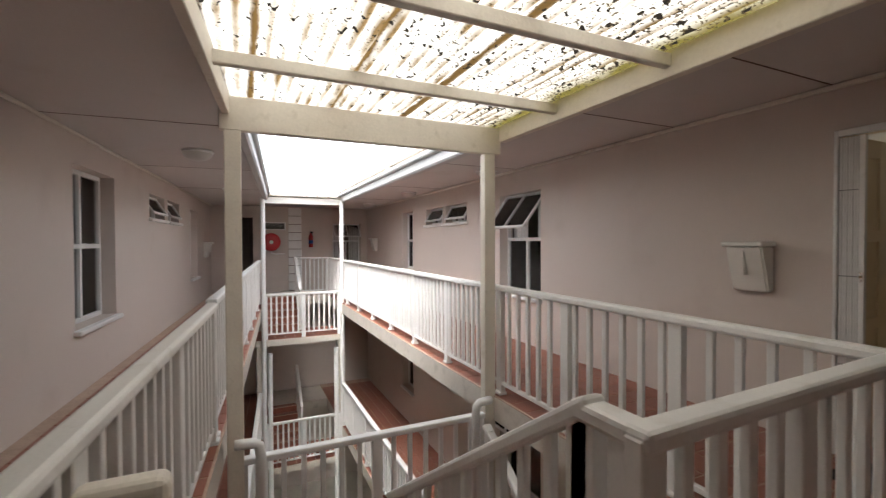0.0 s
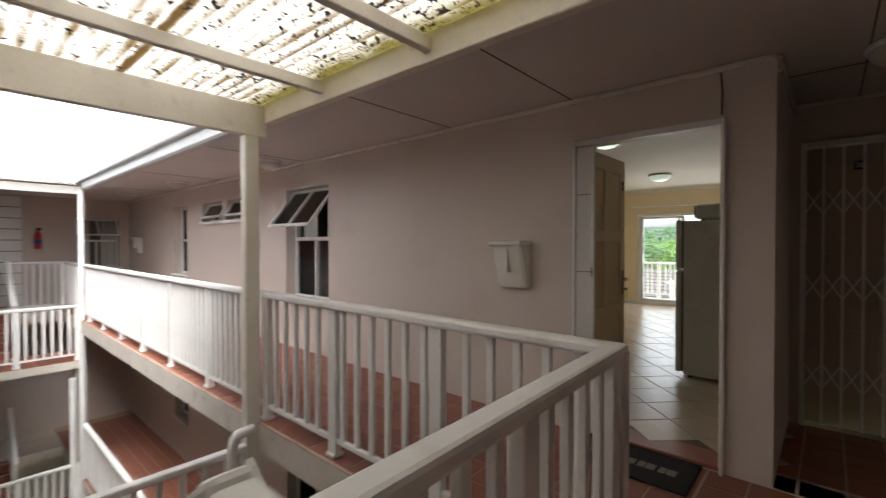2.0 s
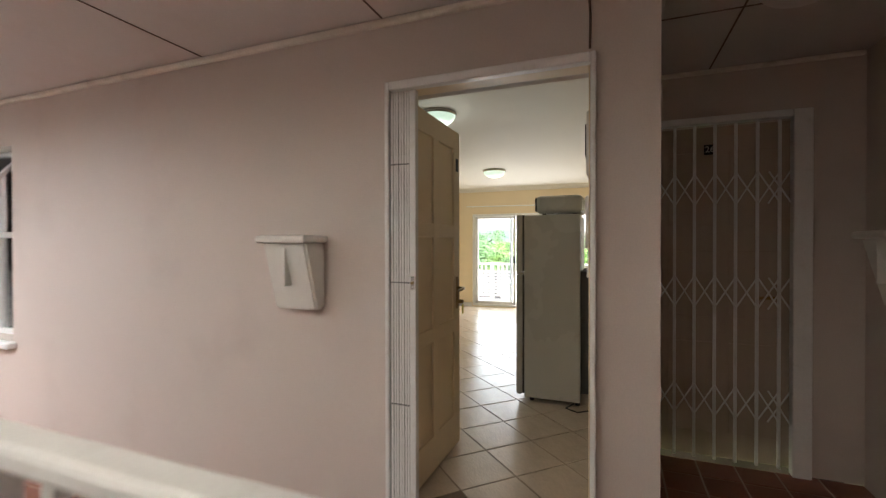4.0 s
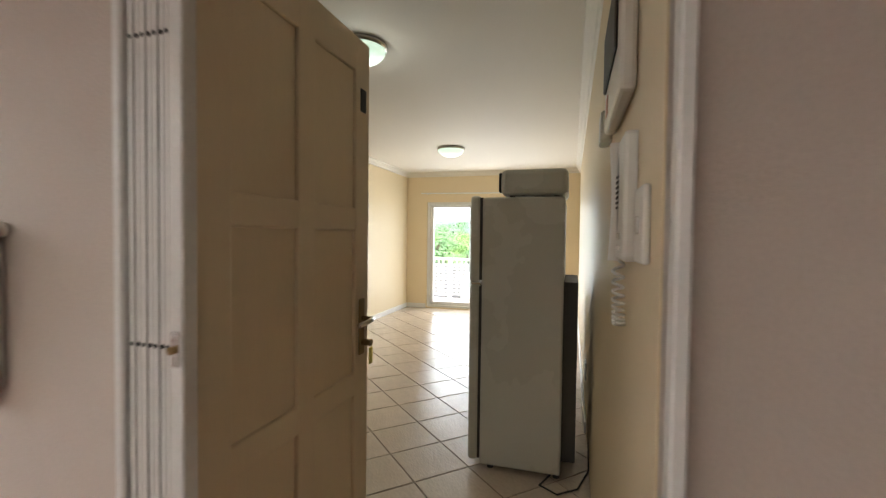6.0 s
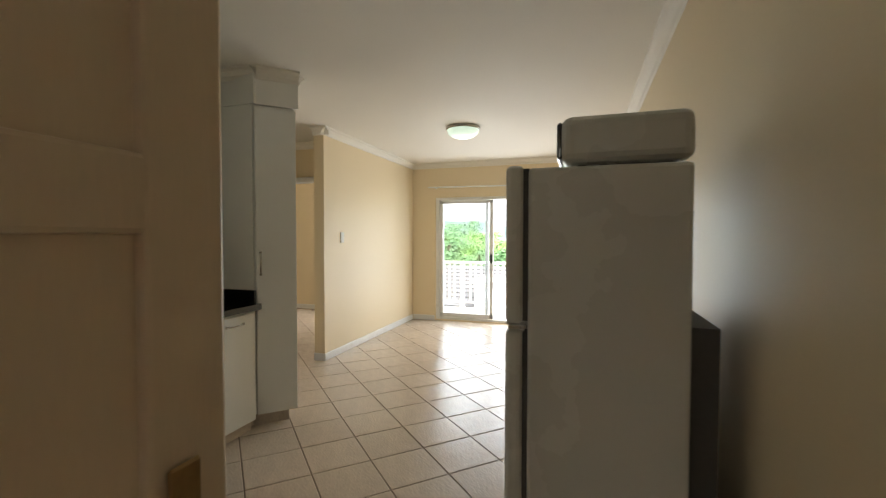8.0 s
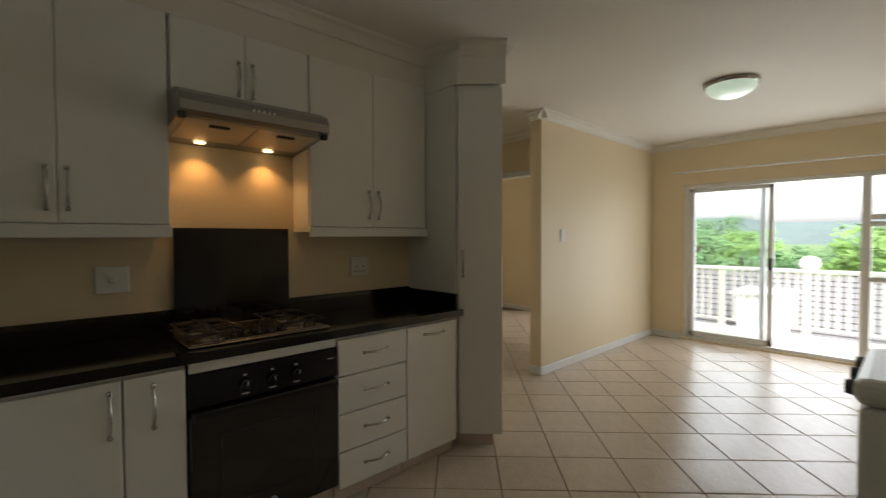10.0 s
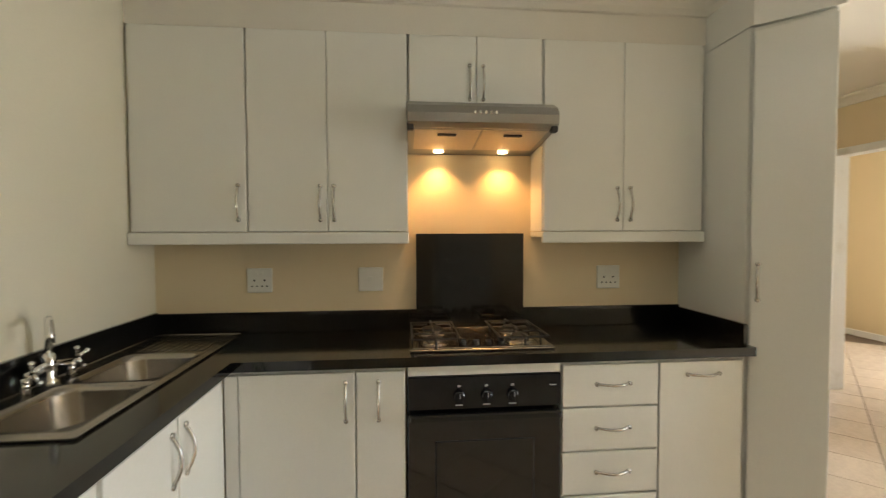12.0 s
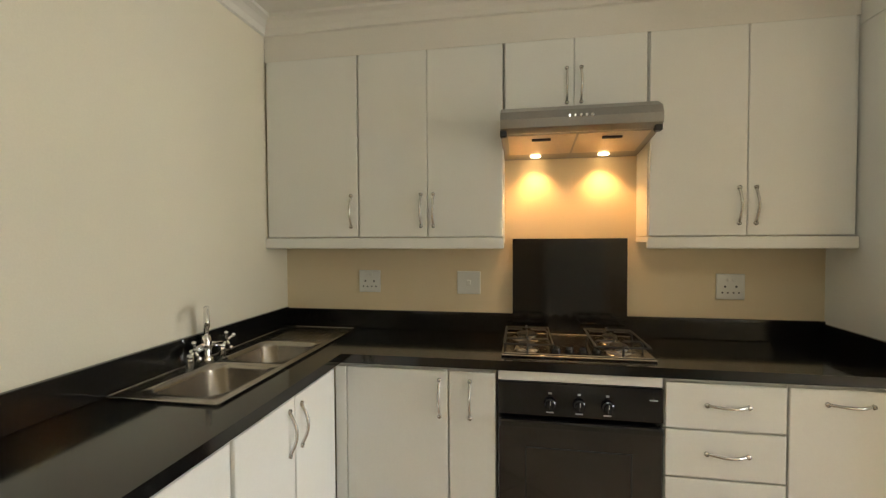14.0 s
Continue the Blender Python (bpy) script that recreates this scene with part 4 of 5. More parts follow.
# passage and room behind the lounge
solid("wall_passage", WALL_IN, pierced("y", 3.12, 4.45, 5.0, 5.1, 0, CZ, [(3.20, 4.20, 0.0, 2.05)]) + [(2.96, 5.1, 4.36, 4.46, 0, CZ), (2.96, 3.06, 3.12, 4.36, 0, CZ)], "cream yellow passage wall with a doorway", "wall")
# the opening in the east bedroom wall is invented and out of view
solid("wall_bedroom", WALL_IN, pierced("y", 3.25, 6.6, 7.2, 7.3, 0, CZ, [(3.5, 4.7, 0.95, 1.95)]) + [(5.0, 7.3, 6.5, 6.6, 0, CZ), (5.0, 5.1, 4.46, 6.5, 0, CZ), (5.1, 7.2, 3.121, 3.2, 0, CZ)], "cream yellow bedroom walls", "wall")
df = thing("passage_door_frame", "white painted frame of the passage doorway", "door frame", kind="structure")
for b in ((4.98, 5.12, 3.20, 3.25, 0.03, 2.05), (4.98, 5.12, 4.15, 4.20, 0.03, 2.05), (4.98, 5.12, 3.25, 4.15, 1.99, 2.05)):
    bm = bmesh.new()
    box(bm, *b, bevel=0.005)
    part("frame_bar", bm, WHITE, df)
# unseen area lamp at the invented opening, added to brighten the far room
lamp("bedroom_fill_lamp", "AREA", look((7.16, 4.1, 1.45), (5.2, 5.2, 1.2)), 6, (0.95, 0.98, 1.0), size=1.1, size_y=0.9)


def skirting(b, name="baseboard"):
    bm = bmesh.new()
    box(bm, *b, bevel=0.006)
    return tagged(part(name, bm, WHITE, None), "white painted skirting board", "skirting", kind="structure")


skirting((4.385, 6.86, 2.985, 2.9995, FZ, 0.11))
skirting((4.385, 4.3995, 3.0, 3.125, FZ, 0.11))
skirting((6.862, 6.879, 2.63, 2.983, FZ, 0.11))
skirting((2.4, 6.86, -0.0035, 0.012, FZ, 0.11))
skirting((7.185, 7.199, 3.13, 6.5, FZ, 0.11))
skirting((5.1, 7.18, 6.485, 6.499, FZ, 0.11))
skirting((3.062, 3.076, 3.125, 4.3, FZ, 0.11))


def cornice(p0, p1, inward):
    p0, p1, n = Vector(p0), Vector(p1), Vector(inward)
    bm = bmesh.new()
    prof = [(0.0, 0.0), (0.075, 0.0), (0.070, -0.012), (0.045, -0.022), (0.022, -0.045), (0.012, -0.070), (0.0, -0.075)]
    ends = [[bm.verts.new((p.x + n.x * a, p.y + n.y * a, CZ - 0.001 + z)) for a, z in prof] for p in (p0, p1)]
    for i in range(len(prof) - 1):
        bm.faces.new((ends[0][i], ends[0][i + 1], ends[1][i + 1], ends[1][i]))
    bm.faces.new(ends[0])
    bm.faces.new(ends[1][::-1])
    return tagged(part("trim_cornice", bm, CEIL_IN, None), "white moulded plaster cornice", "cornice", kind="structure")


cornice((4.33, 2.999, 0), (6.88, 2.999, 0), (0, -1, 0))
cornice((6.879, -0.035, 0), (6.879, 3.0, 0), (-1, 0, 0))
cornice((0.227, -0.003, 0), (6.88, -0.003, 0), (0, 1, 0))
cornice((0.227, 0.88, 0), (0.227, 2.81, 0), (1, 0, 0))
cornice((0.227, 2.809, 0), (2.85, 2.809, 0), (0, -1, 0))
cornice((2.85, 2.81, 0), (2.88, 2.52, 0), (-1, 0, 0))
cornice((2.87, 2.525, 0), (3.07, 2.335, 0), (-0.7, -0.7, 0))
cornice((3.07, 2.335, 0), (3.07, 3.0, 0), (1, 0, 0))
cornice((4.399, 2.93, 0), (4.399, 3.12, 0), (-1, 0, 0))
cornice((4.999, 3.12, 0), (4.999, 4.35, 0), (-1, 0, 0))
cornice((3.06, 4.349, 0), (5.0, 4.349, 0), (0, -1, 0))

# ---- balcony door, curtain rail, balcony and view ----
bd = thing("balcony_door", "white aluminium sliding door, one leaf slid open", "sliding door", kind="structure")
X = 6.90
for b in ((X, X + 0.1, 2.565, 2.62, 0.05, 1.935), (X, X + 0.1, 0.30, 0.345, 0.05, 1.935), (X, X + 0.1, 0.345, 2.565, 1.89, 1.935), (X, X + 0.1, 0.345, 2.565, 0.05, 0.085), (X, X + 0.1, 0.955, 1.03, 0.085, 1.89)):
    bm = bmesh.new()
    box(bm, *b, bevel=0.004)
    part("frame_bar", bm, WHITE, bd)


def leaf(y0, y1, x0, name="leaf"):
    bm = bmesh.new()
    for b in ((y0, y0 + 0.05, 0.09, 1.885), (y1 - 0.05, y1, 0.09, 1.885), (y0, y1, 0.09, 0.15), (y0, y1, 1.84, 1.885)):
        box(bm, x0, x0 + 0.035, b[0], b[1], b[2], b[3], 0.004)
    o = part(name, bm, WHITE, bd, "white aluminium sliding leaf")
    bm = bmesh.new()
    box(bm, x0 + 0.014, x0 + 0.02, y0 + 0.04, y1 - 0.04, 0.14, 1.85)
    p = part("pane", bm, PANE, o)
    p.visible_shadow = False
    return o


lf = leaf(1.72, 2.56, X + 0.012)
leaf(1.80, 2.564, X + 0.056)
bm = bmesh.new()
box(bm, X - 0.02, X + 0.012, 1.73, 1.76, 0.93, 1.07, 0.008)
part("latch", bm, BLACK, lf, "black latch")
bm = bmesh.new()
for z in (0.86, 1.40, 1.47):
    box(bm, X + 0.02, X + 0.06, 0.345, 0.955, z, z + 0.05, 0.004)
part("side_light_bars", bm, WHITE, bd)
bm = bmesh.new()
box(bm, X + 0.035, X + 0.04, 0.345, 0.955, 0.085, 1.89)
p = part("pane", bm, PANE, bd)
p.visible_shadow = False
cr = thing("curtain_rail", "thin white curtain rail above the balcony door", "curtain rail")
bm = bmesh.new()
cyl(bm, (6.82, 0.25, 2.07), (6.82, 2.72, 2.09), 0.011)
part("rod", bm, WHITE, cr)
for y in (0.4, 1.5, 2.6):
    bm = bmesh.new()
    box(bm, 6.81, 6.879, y - 0.01, y + 0.01, 2.07, 2.085, 0.002)
    part("bracket", bm, WHITE, cr)
solid("floor_balcony", BALCONY, [(7.08, 8.32, -0.4, 3.6, -0.2, 0.02)], "pale screeded balcony floor", "balcony")
railing((8.22, -0.3, 0.02), (8.22, 3.5, 0.02), high=0.86, gap=0.10, post_gap=1.05, label="white painted balcony railing with slim balusters")

dish = thing("satellite_dish", "small white satellite dish on a roof", "satellite dish", Matrix.Translation((12.4, 2.1, 0.72)))
bm = bmesh.new()
lathe(bm, [(0, 0), (0.07, 0.008), (0.13, 0.03), (0.17, 0.065), (0.165, 0.07), (0, 0.012)], 24, pose(0, 0, 0, 70, 0, 100))
part("reflector", bm, HOUSEWALL, dish, smooth=True)
bm = bmesh.new()
cyl(bm, (0, 0, 0), (0.1, 0, -2.3), 0.02)
part("mast", bm, HOUSEWALL, dish)
hs = thing("neighbour_house", "low white house with a grey tiled roof", "house")
bm = bmesh.new()
box(bm, 11.2, 20, -6, 14, -5.6, -1.5)
part("wall", bm, HOUSEWALL, hs)
rf = new("roof")
rf.parent = hs
slope = Matrix.Translation((10.8, 0, -2.0)) @ pose(0, 0, 0, 0, -21, 0)
bm = bmesh.new()
box(bm, 0, 6.2, -6.4, 14.4, -0.1, 0, m=slope)
part("roof_deck", bm, ROOFTILE, rf)
bm = bmesh.new()
box(bm, -0.165, 0.165, -10.4, 10.4, 0, 0.05, 0.01)
course = mesh_of(bm, "roof_course", ROOFTILE)
copies("roof_course", course, rf, [slope @ pose(0.2 + 0.30 * i, 4, 0.01, 0, 7, 0) for i in range(20)])
bm = bmesh.new()
box(bm, 13.0, 14.2, 2.6, 3.5, -2.0, -0.05, 0.02)
box(bm, 12.9, 14.3, 2.5, 3.6, -0.05, 0.03, 0.02)
part("chimney", bm, HOUSEWALL, hs, "white plastered roof structure")

# ground to the horizon, hill
bm = bmesh.new()
bmesh.ops.create_grid(bm, x_segments=40, y_segments=40, size=900)
for v in bm.verts:
    v.co.z = -5.62
tagged(part("ground", bm, GRASS, None), "green ground reaching to the horizon", "ground", kind="structure")
bm = bmesh.new()
n = 60
base, crest = [], []
for i in range(n + 1):
    a = radians(-80 + 160 * i / n)
    h = 28 + 22 * noise.noise((i * 0.13, 0.3, 0)) + 9 * noise.noise((i * 0.5, 2, 0))
    base.append(bm.verts.new((420 * math.cos(a), 420 * math.sin(a), -6)))
    crest.append(bm.verts.new((560 * math.cos(a), 560 * math.sin(a), max(h, 6) * 0.75)))
for i in range(n):
    bm.faces.new((base[i], base[i + 1], crest[i + 1], crest[i]))
tagged(part("backdrop_hill", bm, HILL, None), "hazy wooded hill in the distance", "hill", kind="structure")


def tree(x, y, high, r, mat, seed, label):
    rnd = random.Random(seed)
    t = thing("tree", label, "tree", Matrix.Translation((x, y, -5.6)), group="trees beyond the balcony")
    bm = bmesh.new()
    tube(bm, [(0, 0, 0), (0.1, 0.05, high * 0.3), (0.0, 0.1, high * 0.55)], 0.22, 8)
    tips = []
    for i in range(9):
        a = i * 2.4
        e = Vector((math.cos(a) * r * 0.6, math.sin(a) * r * 0.6, high * (0.6 + 0.03 * i)))
        tube(bm, [(0.03, 0.06, high * (0.3 + 0.02 * i)), e * 0.6 + Vector((0, 0, high * 0.18)), e], 0.07, 5)
        tips.append(e)
    part("trunk", bm, BARK, t)
    vs, fs = [], []
    for c in range(150):
        while True:
            p = Vector((rnd.uniform(-1, 1), rnd.uniform(-1, 1), rnd.uniform(-0.75, 1)))
            if 0.35 < p.length < 1 + 0.15 * rnd.random():
                break
        lump = 0.8 + 0.35 * noise.noise(p * 1.7 + Vector((seed, 0, 0)))
        cpos = Vector((p.x * r * lump, p.y * r * lump, high * 0.68 + p.z * high * 0.33 * lump))
        cr_ = r * rnd.uniform(0.10, 0.22)
        for k in range(46):
            q = Vector((rnd.gauss(0, 1), rnd.gauss(0, 1), rnd.gauss(0, 0.7)))
            q = q.normalized() * cr_ * rnd.random() ** 0.4
            s = rnd.uniform(0.07, 0.15)
            u = Vector((rnd.gauss(0, 1), rnd.gauss(0, 1), rnd.gauss(0, 0.6))).normalized()
            w = u.orthogonal().normalized()
            o = cpos + q
            i0 = len(vs)
            vs += [o - u * s, o + w * s * 0.5, o + u * s, o - w * s * 0.5]
            fs.append((i0, i0 + 1, i0 + 2, i0 + 3))
    me = bpy.data.meshes.new("crown")
    me.from_pydata(vs, [], fs)
    me.materials.append(mat)
    cw = new("crown", me)
    cw.parent = t
    return t


tree(19, 11.5, 10.0, 3.6, LEAF_B, 3, "tall green leafy tree with an uneven crown")
tree(24, 9.0, 8.0, 3.2, LEAF_B, 5, "dark green leafy tree")
tree(30, 12.5, 8.2, 3.4, LEAF_A, 6, "green leafy tree beside others")
tree(25, 1.2, 7.7, 2.6, LEAF_A, 9, "bright green spreading tree")
tree(34, 6.5, 6.3, 2.6, LEAF_B, 12, "rounded green leafy tree")
tree(22, -2.4, 7.6, 3.2, LEAF_A, 15, "bright green leafy tree")
tree(40, 9.5, 7.6, 3.4, LEAF_A, 18, "green tree farther off")
tree(52, 14, 9.0, 4.5, LEAF_B, 21, "dark green tree far off")
tree(60, 4, 6.6, 4.2, LEAF_B, 23, "dark green tree far off")

# ---- kitchen ----


def handle(parent, m, n=0.15):
    """A slim bowed handle along local z, standing out along -y."""
    bm = bmesh.new()
    tube(bm, [m @ Vector((0, -0.0 - 0.028 * math.sin(math.pi * i / 10), n * (i / 10 - 0.5))) for i in range(11)], 0.0058, 8)
    for s in (-1, 1):
        cyl(bm, m @ Vector((0, 0.004, s * n / 2)), m @ Vector((0, -0.007, s * n / 2)), 0.009, seg=10)
    return part("handle", bm, SATIN, parent, "brushed metal bow handle", smooth=True)


def front(parent, x0, x1, z0, z1, y, name="door"):
    bm = bmesh.new()
    box(bm, x0 + 0.0012, x1 - 0.0012, y, y + 0.016, z0 + 0.0012, z1 - 0.0012, 0.004, seg=2)
    return part(name, bm, CAB, parent)


TURN = lambda x, y, z, rz=0, ry=0: Matrix.Translation((x, y, z)) @ pose(0, 0, 0, 0, ry, rz)


def wall_unit(x0, x1, z0, z1, doors, hz, label):
    t = thing("wall_cabinet", label, "wall cabinet", group="kitchen wall cabinets")
    bm = bmesh.new()
    box(bm, x0 + 0.001, x1 - 0.001, 2.817, 2.999, z0, z1)
    part("body", bm, CAB, t)
    for a, b, h in doors:
        d = front(t, a, b, z0, z1, 2.80)
        handle(d, TURN(h, 2.799, hz))
    return t


UB, UT = 1.372, 2.255
wall_unit(0.227, 0.722, UB, UT, [(0.24, 0.72, 0.685)], 1.50, "white lacquered wall cabinet with one door")
wall_unit(0.722, 1.424, UB, UT, [(0.724, 1.067, 1.035), (1.067, 1.422, 1.095)], 1.50, "white lacquered wall cabinet with two doors")
wall_unit(1.426, 2.046, 1.937, UT, [(1.43, 1.736, 1.705), (1.736, 2.044, 1.767)], 2.045, "short white cabinet above the cooker hood")
wall_unit(2.048, 2.848, UB, UT, [(2.052, 2.44, 2.408), (2.44, 2.83, 2.472)], 1.50, "white lacquered wall cabinet with two doors")
for a, b in ((0.227, 1.426), (2.046, 2.848)):
    pm = thing("cabinet_pelmet", "white light pelmet under the wall cabinets", "pelmet")
    bm = bmesh.new()
    box(bm, a, b, 2.792, 2.812, 1.318, 1.37, 0.004)
    box(bm, a + 0.002, b - 0.002, 2.812, 2.998, 1.345, 1.37)
    part("board", bm, CAB, pm)
solid("wall_bulkhead", CEIL_IN, [(0.227, 2.848, 2.81, 2.999, 2.257, CZ)], "pale cream bulkhead above the cabinets", "wall")

CT = 0.885
YF = 2.505


def base_unit(x0, x1, label):
    t = thing("base_cabinet", label, "base cabinet", group="kitchen base cabinets")
    bm = bmesh.new()
    box(bm, x0 + 0.001, x1 - 0.001, YF + 0.018, 2.999, 0.11, CT - 0.042)
    part("body", bm, CAB, t)
    bm = bmesh.new()
    box(bm, x0 + 0.001, x1 - 0.001, YF + 0.05, YF + 0.066, FZ, 0.11)
    part("plinth", bm, TILE, t, "beige tiled plinth")
    return t


t = base_unit(0.722, 1.212, "white base cabinet with one wide door")
bm = bmesh.new()
box(bm, 0.722, 0.772, YF, YF + 0.016, 0.112, 0.828, 0.003)
part("corner_filler", bm, CAB, t)
handle(front(t, 0.774, 1.21, 0.11, 0.83, YF), TURN(1.175, YF, 0.715))
t = base_unit(1.212, 1.406, "narrow white base cabinet")
handle(front(t, 1.213, 1.404, 0.11, 0.83, YF), TURN(1.30, YF, 0.715))
t = base_unit(2.034, 2.447, "white base cabinet with four drawers")
for z0, z1 in ((0.655, 0.83), (0.472, 0.65), (0.29, 0.467), (0.11, 0.285)):
    handle(front(t, 2.036, 2.445, z0, z1, YF, "drawer"), TURN(2.25, YF, (z0 + z1) / 2 + 0.005, 0, 90), 0.14)
t = base_unit(2.449, 2.83, "white base cabinet with one door")
handle(front(t, 2.451, 2.82, 0.11, 0.83, YF), TURN(2.64, YF, 0.775, 0, 90), 0.14)
# sink run along the left wall
t = thing("sink_cabinet", "white sink base cabinet with paired doors", "base cabinet", group="kitchen base cabinets")
bm = bmesh.new()
box(bm, 0.228, 0.720, 0.98, 2.50, 0.11, 0.66)
box(bm, 0.68, 0.720, 0.98, 2.50, 0.66, CT - 0.042)
part("body", bm, CAB, t)
bm = bmesh.new()
box(bm, 0.66, 0.676, 0.98, 2.50, FZ, 0.11)
part("plinth", bm, TILE, t, "beige tiled plinth")
for y0, y1, hy in ((2.142, 2.46, 2.18), (1.815, 2.138, 2.10), (1.30, 1.80, 1.36), (0.98, 1.296, None)):
    bm = bmesh.new()
    box(bm, 0.722, 0.738, y0 + 0.002, y1 - 0.002, 0.112, 0.828, 0.004, seg=2)
    d = part("door", bm, CAB, t)
    if hy:
        handle(d, TURN(0.738, hy, 0.715, 90))
# worktop in black granite with a hole for the sink
wt = thing("worktop", "polished black granite worktop with upstands", "worktop")
SX0, SX1, SY0, SY1 = 0.252, 0.635, 1.885, 2.955
for b in ((0.228, 0.758, 0.96, SY0 + 0.015), (0.228, SX0 + 0.015, SY0 + 0.015, 2.999), (SX1 - 0.015, 0.758, SY0 + 0.015, 2.999), (SX0 + 0.015, SX1 - 0.015, 2.64, 2.999), (0.758, 2.86, 2.485, 2.999)):
    bm = bmesh.new()
    box(bm, b[0], b[1], b[2], b[3], CT - 0.038, CT)
    part("slab", bm, GRANITE, wt)
for b in ((0.228, 2.848, 2.980, 2.9985, CT + 0.001, 0.985), (0.228, 0.246, 0.96, 2.978, CT + 0.001, 0.993), (2.832, 2.850, 2.52, 2.978, CT + 0.001, 0.975)):
    bm = bmesh.new()
    box(bm, *b, bevel=0.002)
    part("upstand", bm, GRANITE, wt)
sp = tagged(solid("splash_panel", GRANITE, [(1.463, 2.004, 2.966, 2.979, CT + 0.002, 1.362)], "black granite splash panel behind the hob", "splashback", bevel=0.002, kind=""), category="splashback")
# tall angled cabinet
tc = thing("tall_cabinet", "tall white cabinet with an angled door", "tall cabinet")
bm = bmesh.new()
prism(bm, [(2.852, 2.998), (2.852, 2.545), (2.872, 2.545), (3.055, 2.362), (3.07, 2.37), (3.07, 2.998)], 0.12, 2.22)
part("body", bm, CAB, tc)
bm = bmesh.new()
prism(bm, [(2.858, 2.998), (2.858, 2.60), (2.89, 2.585), (3.05, 2.42), (3.06, 2.43), (3.06, 2.998)], FZ, 0.119)
part("plinth", bm, TILE, tc, "beige tiled plinth")
bm = bmesh.new()
ang = Matrix.Translation((2.868, 2.536, 0)) @ pose(0, 0, 0, 0, 0, -45)
box(bm, 0.0, 0.262, -0.016, 0.0, 0.122, 2.20, 0.004, m=ang, seg=2)
d = part("door", bm, CAB, tc)
handle(d, ang @ TURN(0.028, -0.016, 1.155), 0.15)
bm = bmesh.new()
prism(bm, [(2.850, 2.998), (2.850, 2.525), (2.868, 2.52), (3.06, 2.33), (3.074, 2.34), (3.074, 2.998)], 2.222, CZ)
part("top_box", bm, CAB, tc)


def oven():
    t = thing("built_in_oven", "black built-in oven with three knobs", "oven")
    x0, x1 = 1.412, 2.030
    bm = bmesh.new()
    box(bm, x0, x1, YF + 0.03, 2.99, 0.12, 0.80)
    part("body", bm, BLACK, t)
    bm = bmesh.new()
    box(bm, x0, x1, YF - 0.004, YF + 0.03, 0.667, 0.80, 0.004)
    pn = part("control_panel", bm, BLACK, t)
    for x in (1.615, 1.725, 1.83):
        bm = bmesh.new()
        lathe(bm, [(0, 0), (0.024, 0), (0.022, 0.014), (0.017, 0.018), (0.016, 0.028), (0, 0.028)], 20, Matrix.Translation((x, YF - 0.004, 0.722)) @ pose(0, 0, 0, 90, 0, 0))
        box(bm, x - 0.004, x + 0.004, YF - 0.038, YF - 0.03, 0.704, 0.742, 0.002)
        kn = part("knob", bm, BLACK, pn, smooth=False)
        bm = bmesh.new()
        box(bm, x - 0.001, x + 0.001, YF - 0.040, YF - 0.0385, 0.725, 0.741)
        part("pointer", bm, GREYPRINT, kn)
        bm = bmesh.new()
        box(bm, x - 0.014, x + 0.014, YF - 0.0050, YF - 0.0042, 0.683, 0.688)
        box(bm, x - 0.006, x + 0.006, YF - 0.0050, YF - 0.0042, 0.757, 0.765)
        part("scale_print", bm, GREYPRINT, pn)
    bm = bmesh.new()
    box(bm, 1.98, 2.01, YF - 0.0050, YF - 0.0042, 0.752, 0.757)
    part("brand_bar", bm, GREYPRINT, pn)
    bm = bmesh.new()
    box(bm, x0, x1, YF - 0.006, YF + 0.028, 0.14, 0.635, 0.006)
    d = part("oven_door", bm, BLACKGLASS, t)
    bm = bmesh.new()
    box(bm, x0 + 0.005, x1 - 0.005, YF - 0.035, YF - 0.006, 0.625, 0.662, 0.010, seg=2)
    part("door_handle", bm, BLACK, d)
    bm = bmesh.new()
    for b in ((1.52, 1.92, 0.54, 0.545), (1.52, 1.92, 0.25, 0.255), (1.52, 1.525, 0.25, 0.545), (1.915, 1.92, 0.25, 0.545)):
        box(bm, b[0], b[1], YF - 0.0075, YF - 0.006, b[2], b[3])
    part("window_border", bm, IRON, d)
    bm = bmesh.new()
    lathe(bm, [(0, 0), (0.02, 0), (0.02, 0.002), (0, 0.002)], 20, Matrix.Translation((1.72, YF - 0.006, 0.20)) @ pose(0, 0, 0, 90, 0, 0))
    part("badge", bm, GREYPRINT, d)
    bm = bmesh.new()
    box(bm, x0 + 0.002, x1 - 0.002, YF + 0.002, YF + 0.018, 0.803, CT - 0.042, 0.002)
    part("filler_strip", bm, CAB, t, "cream filler strip above the oven")
    bm = bmesh.new()
    box(bm, x0, x1, YF + 0.05, YF + 0.066, FZ, 0.12)
    part("plinth", bm, TILE, t)


oven()


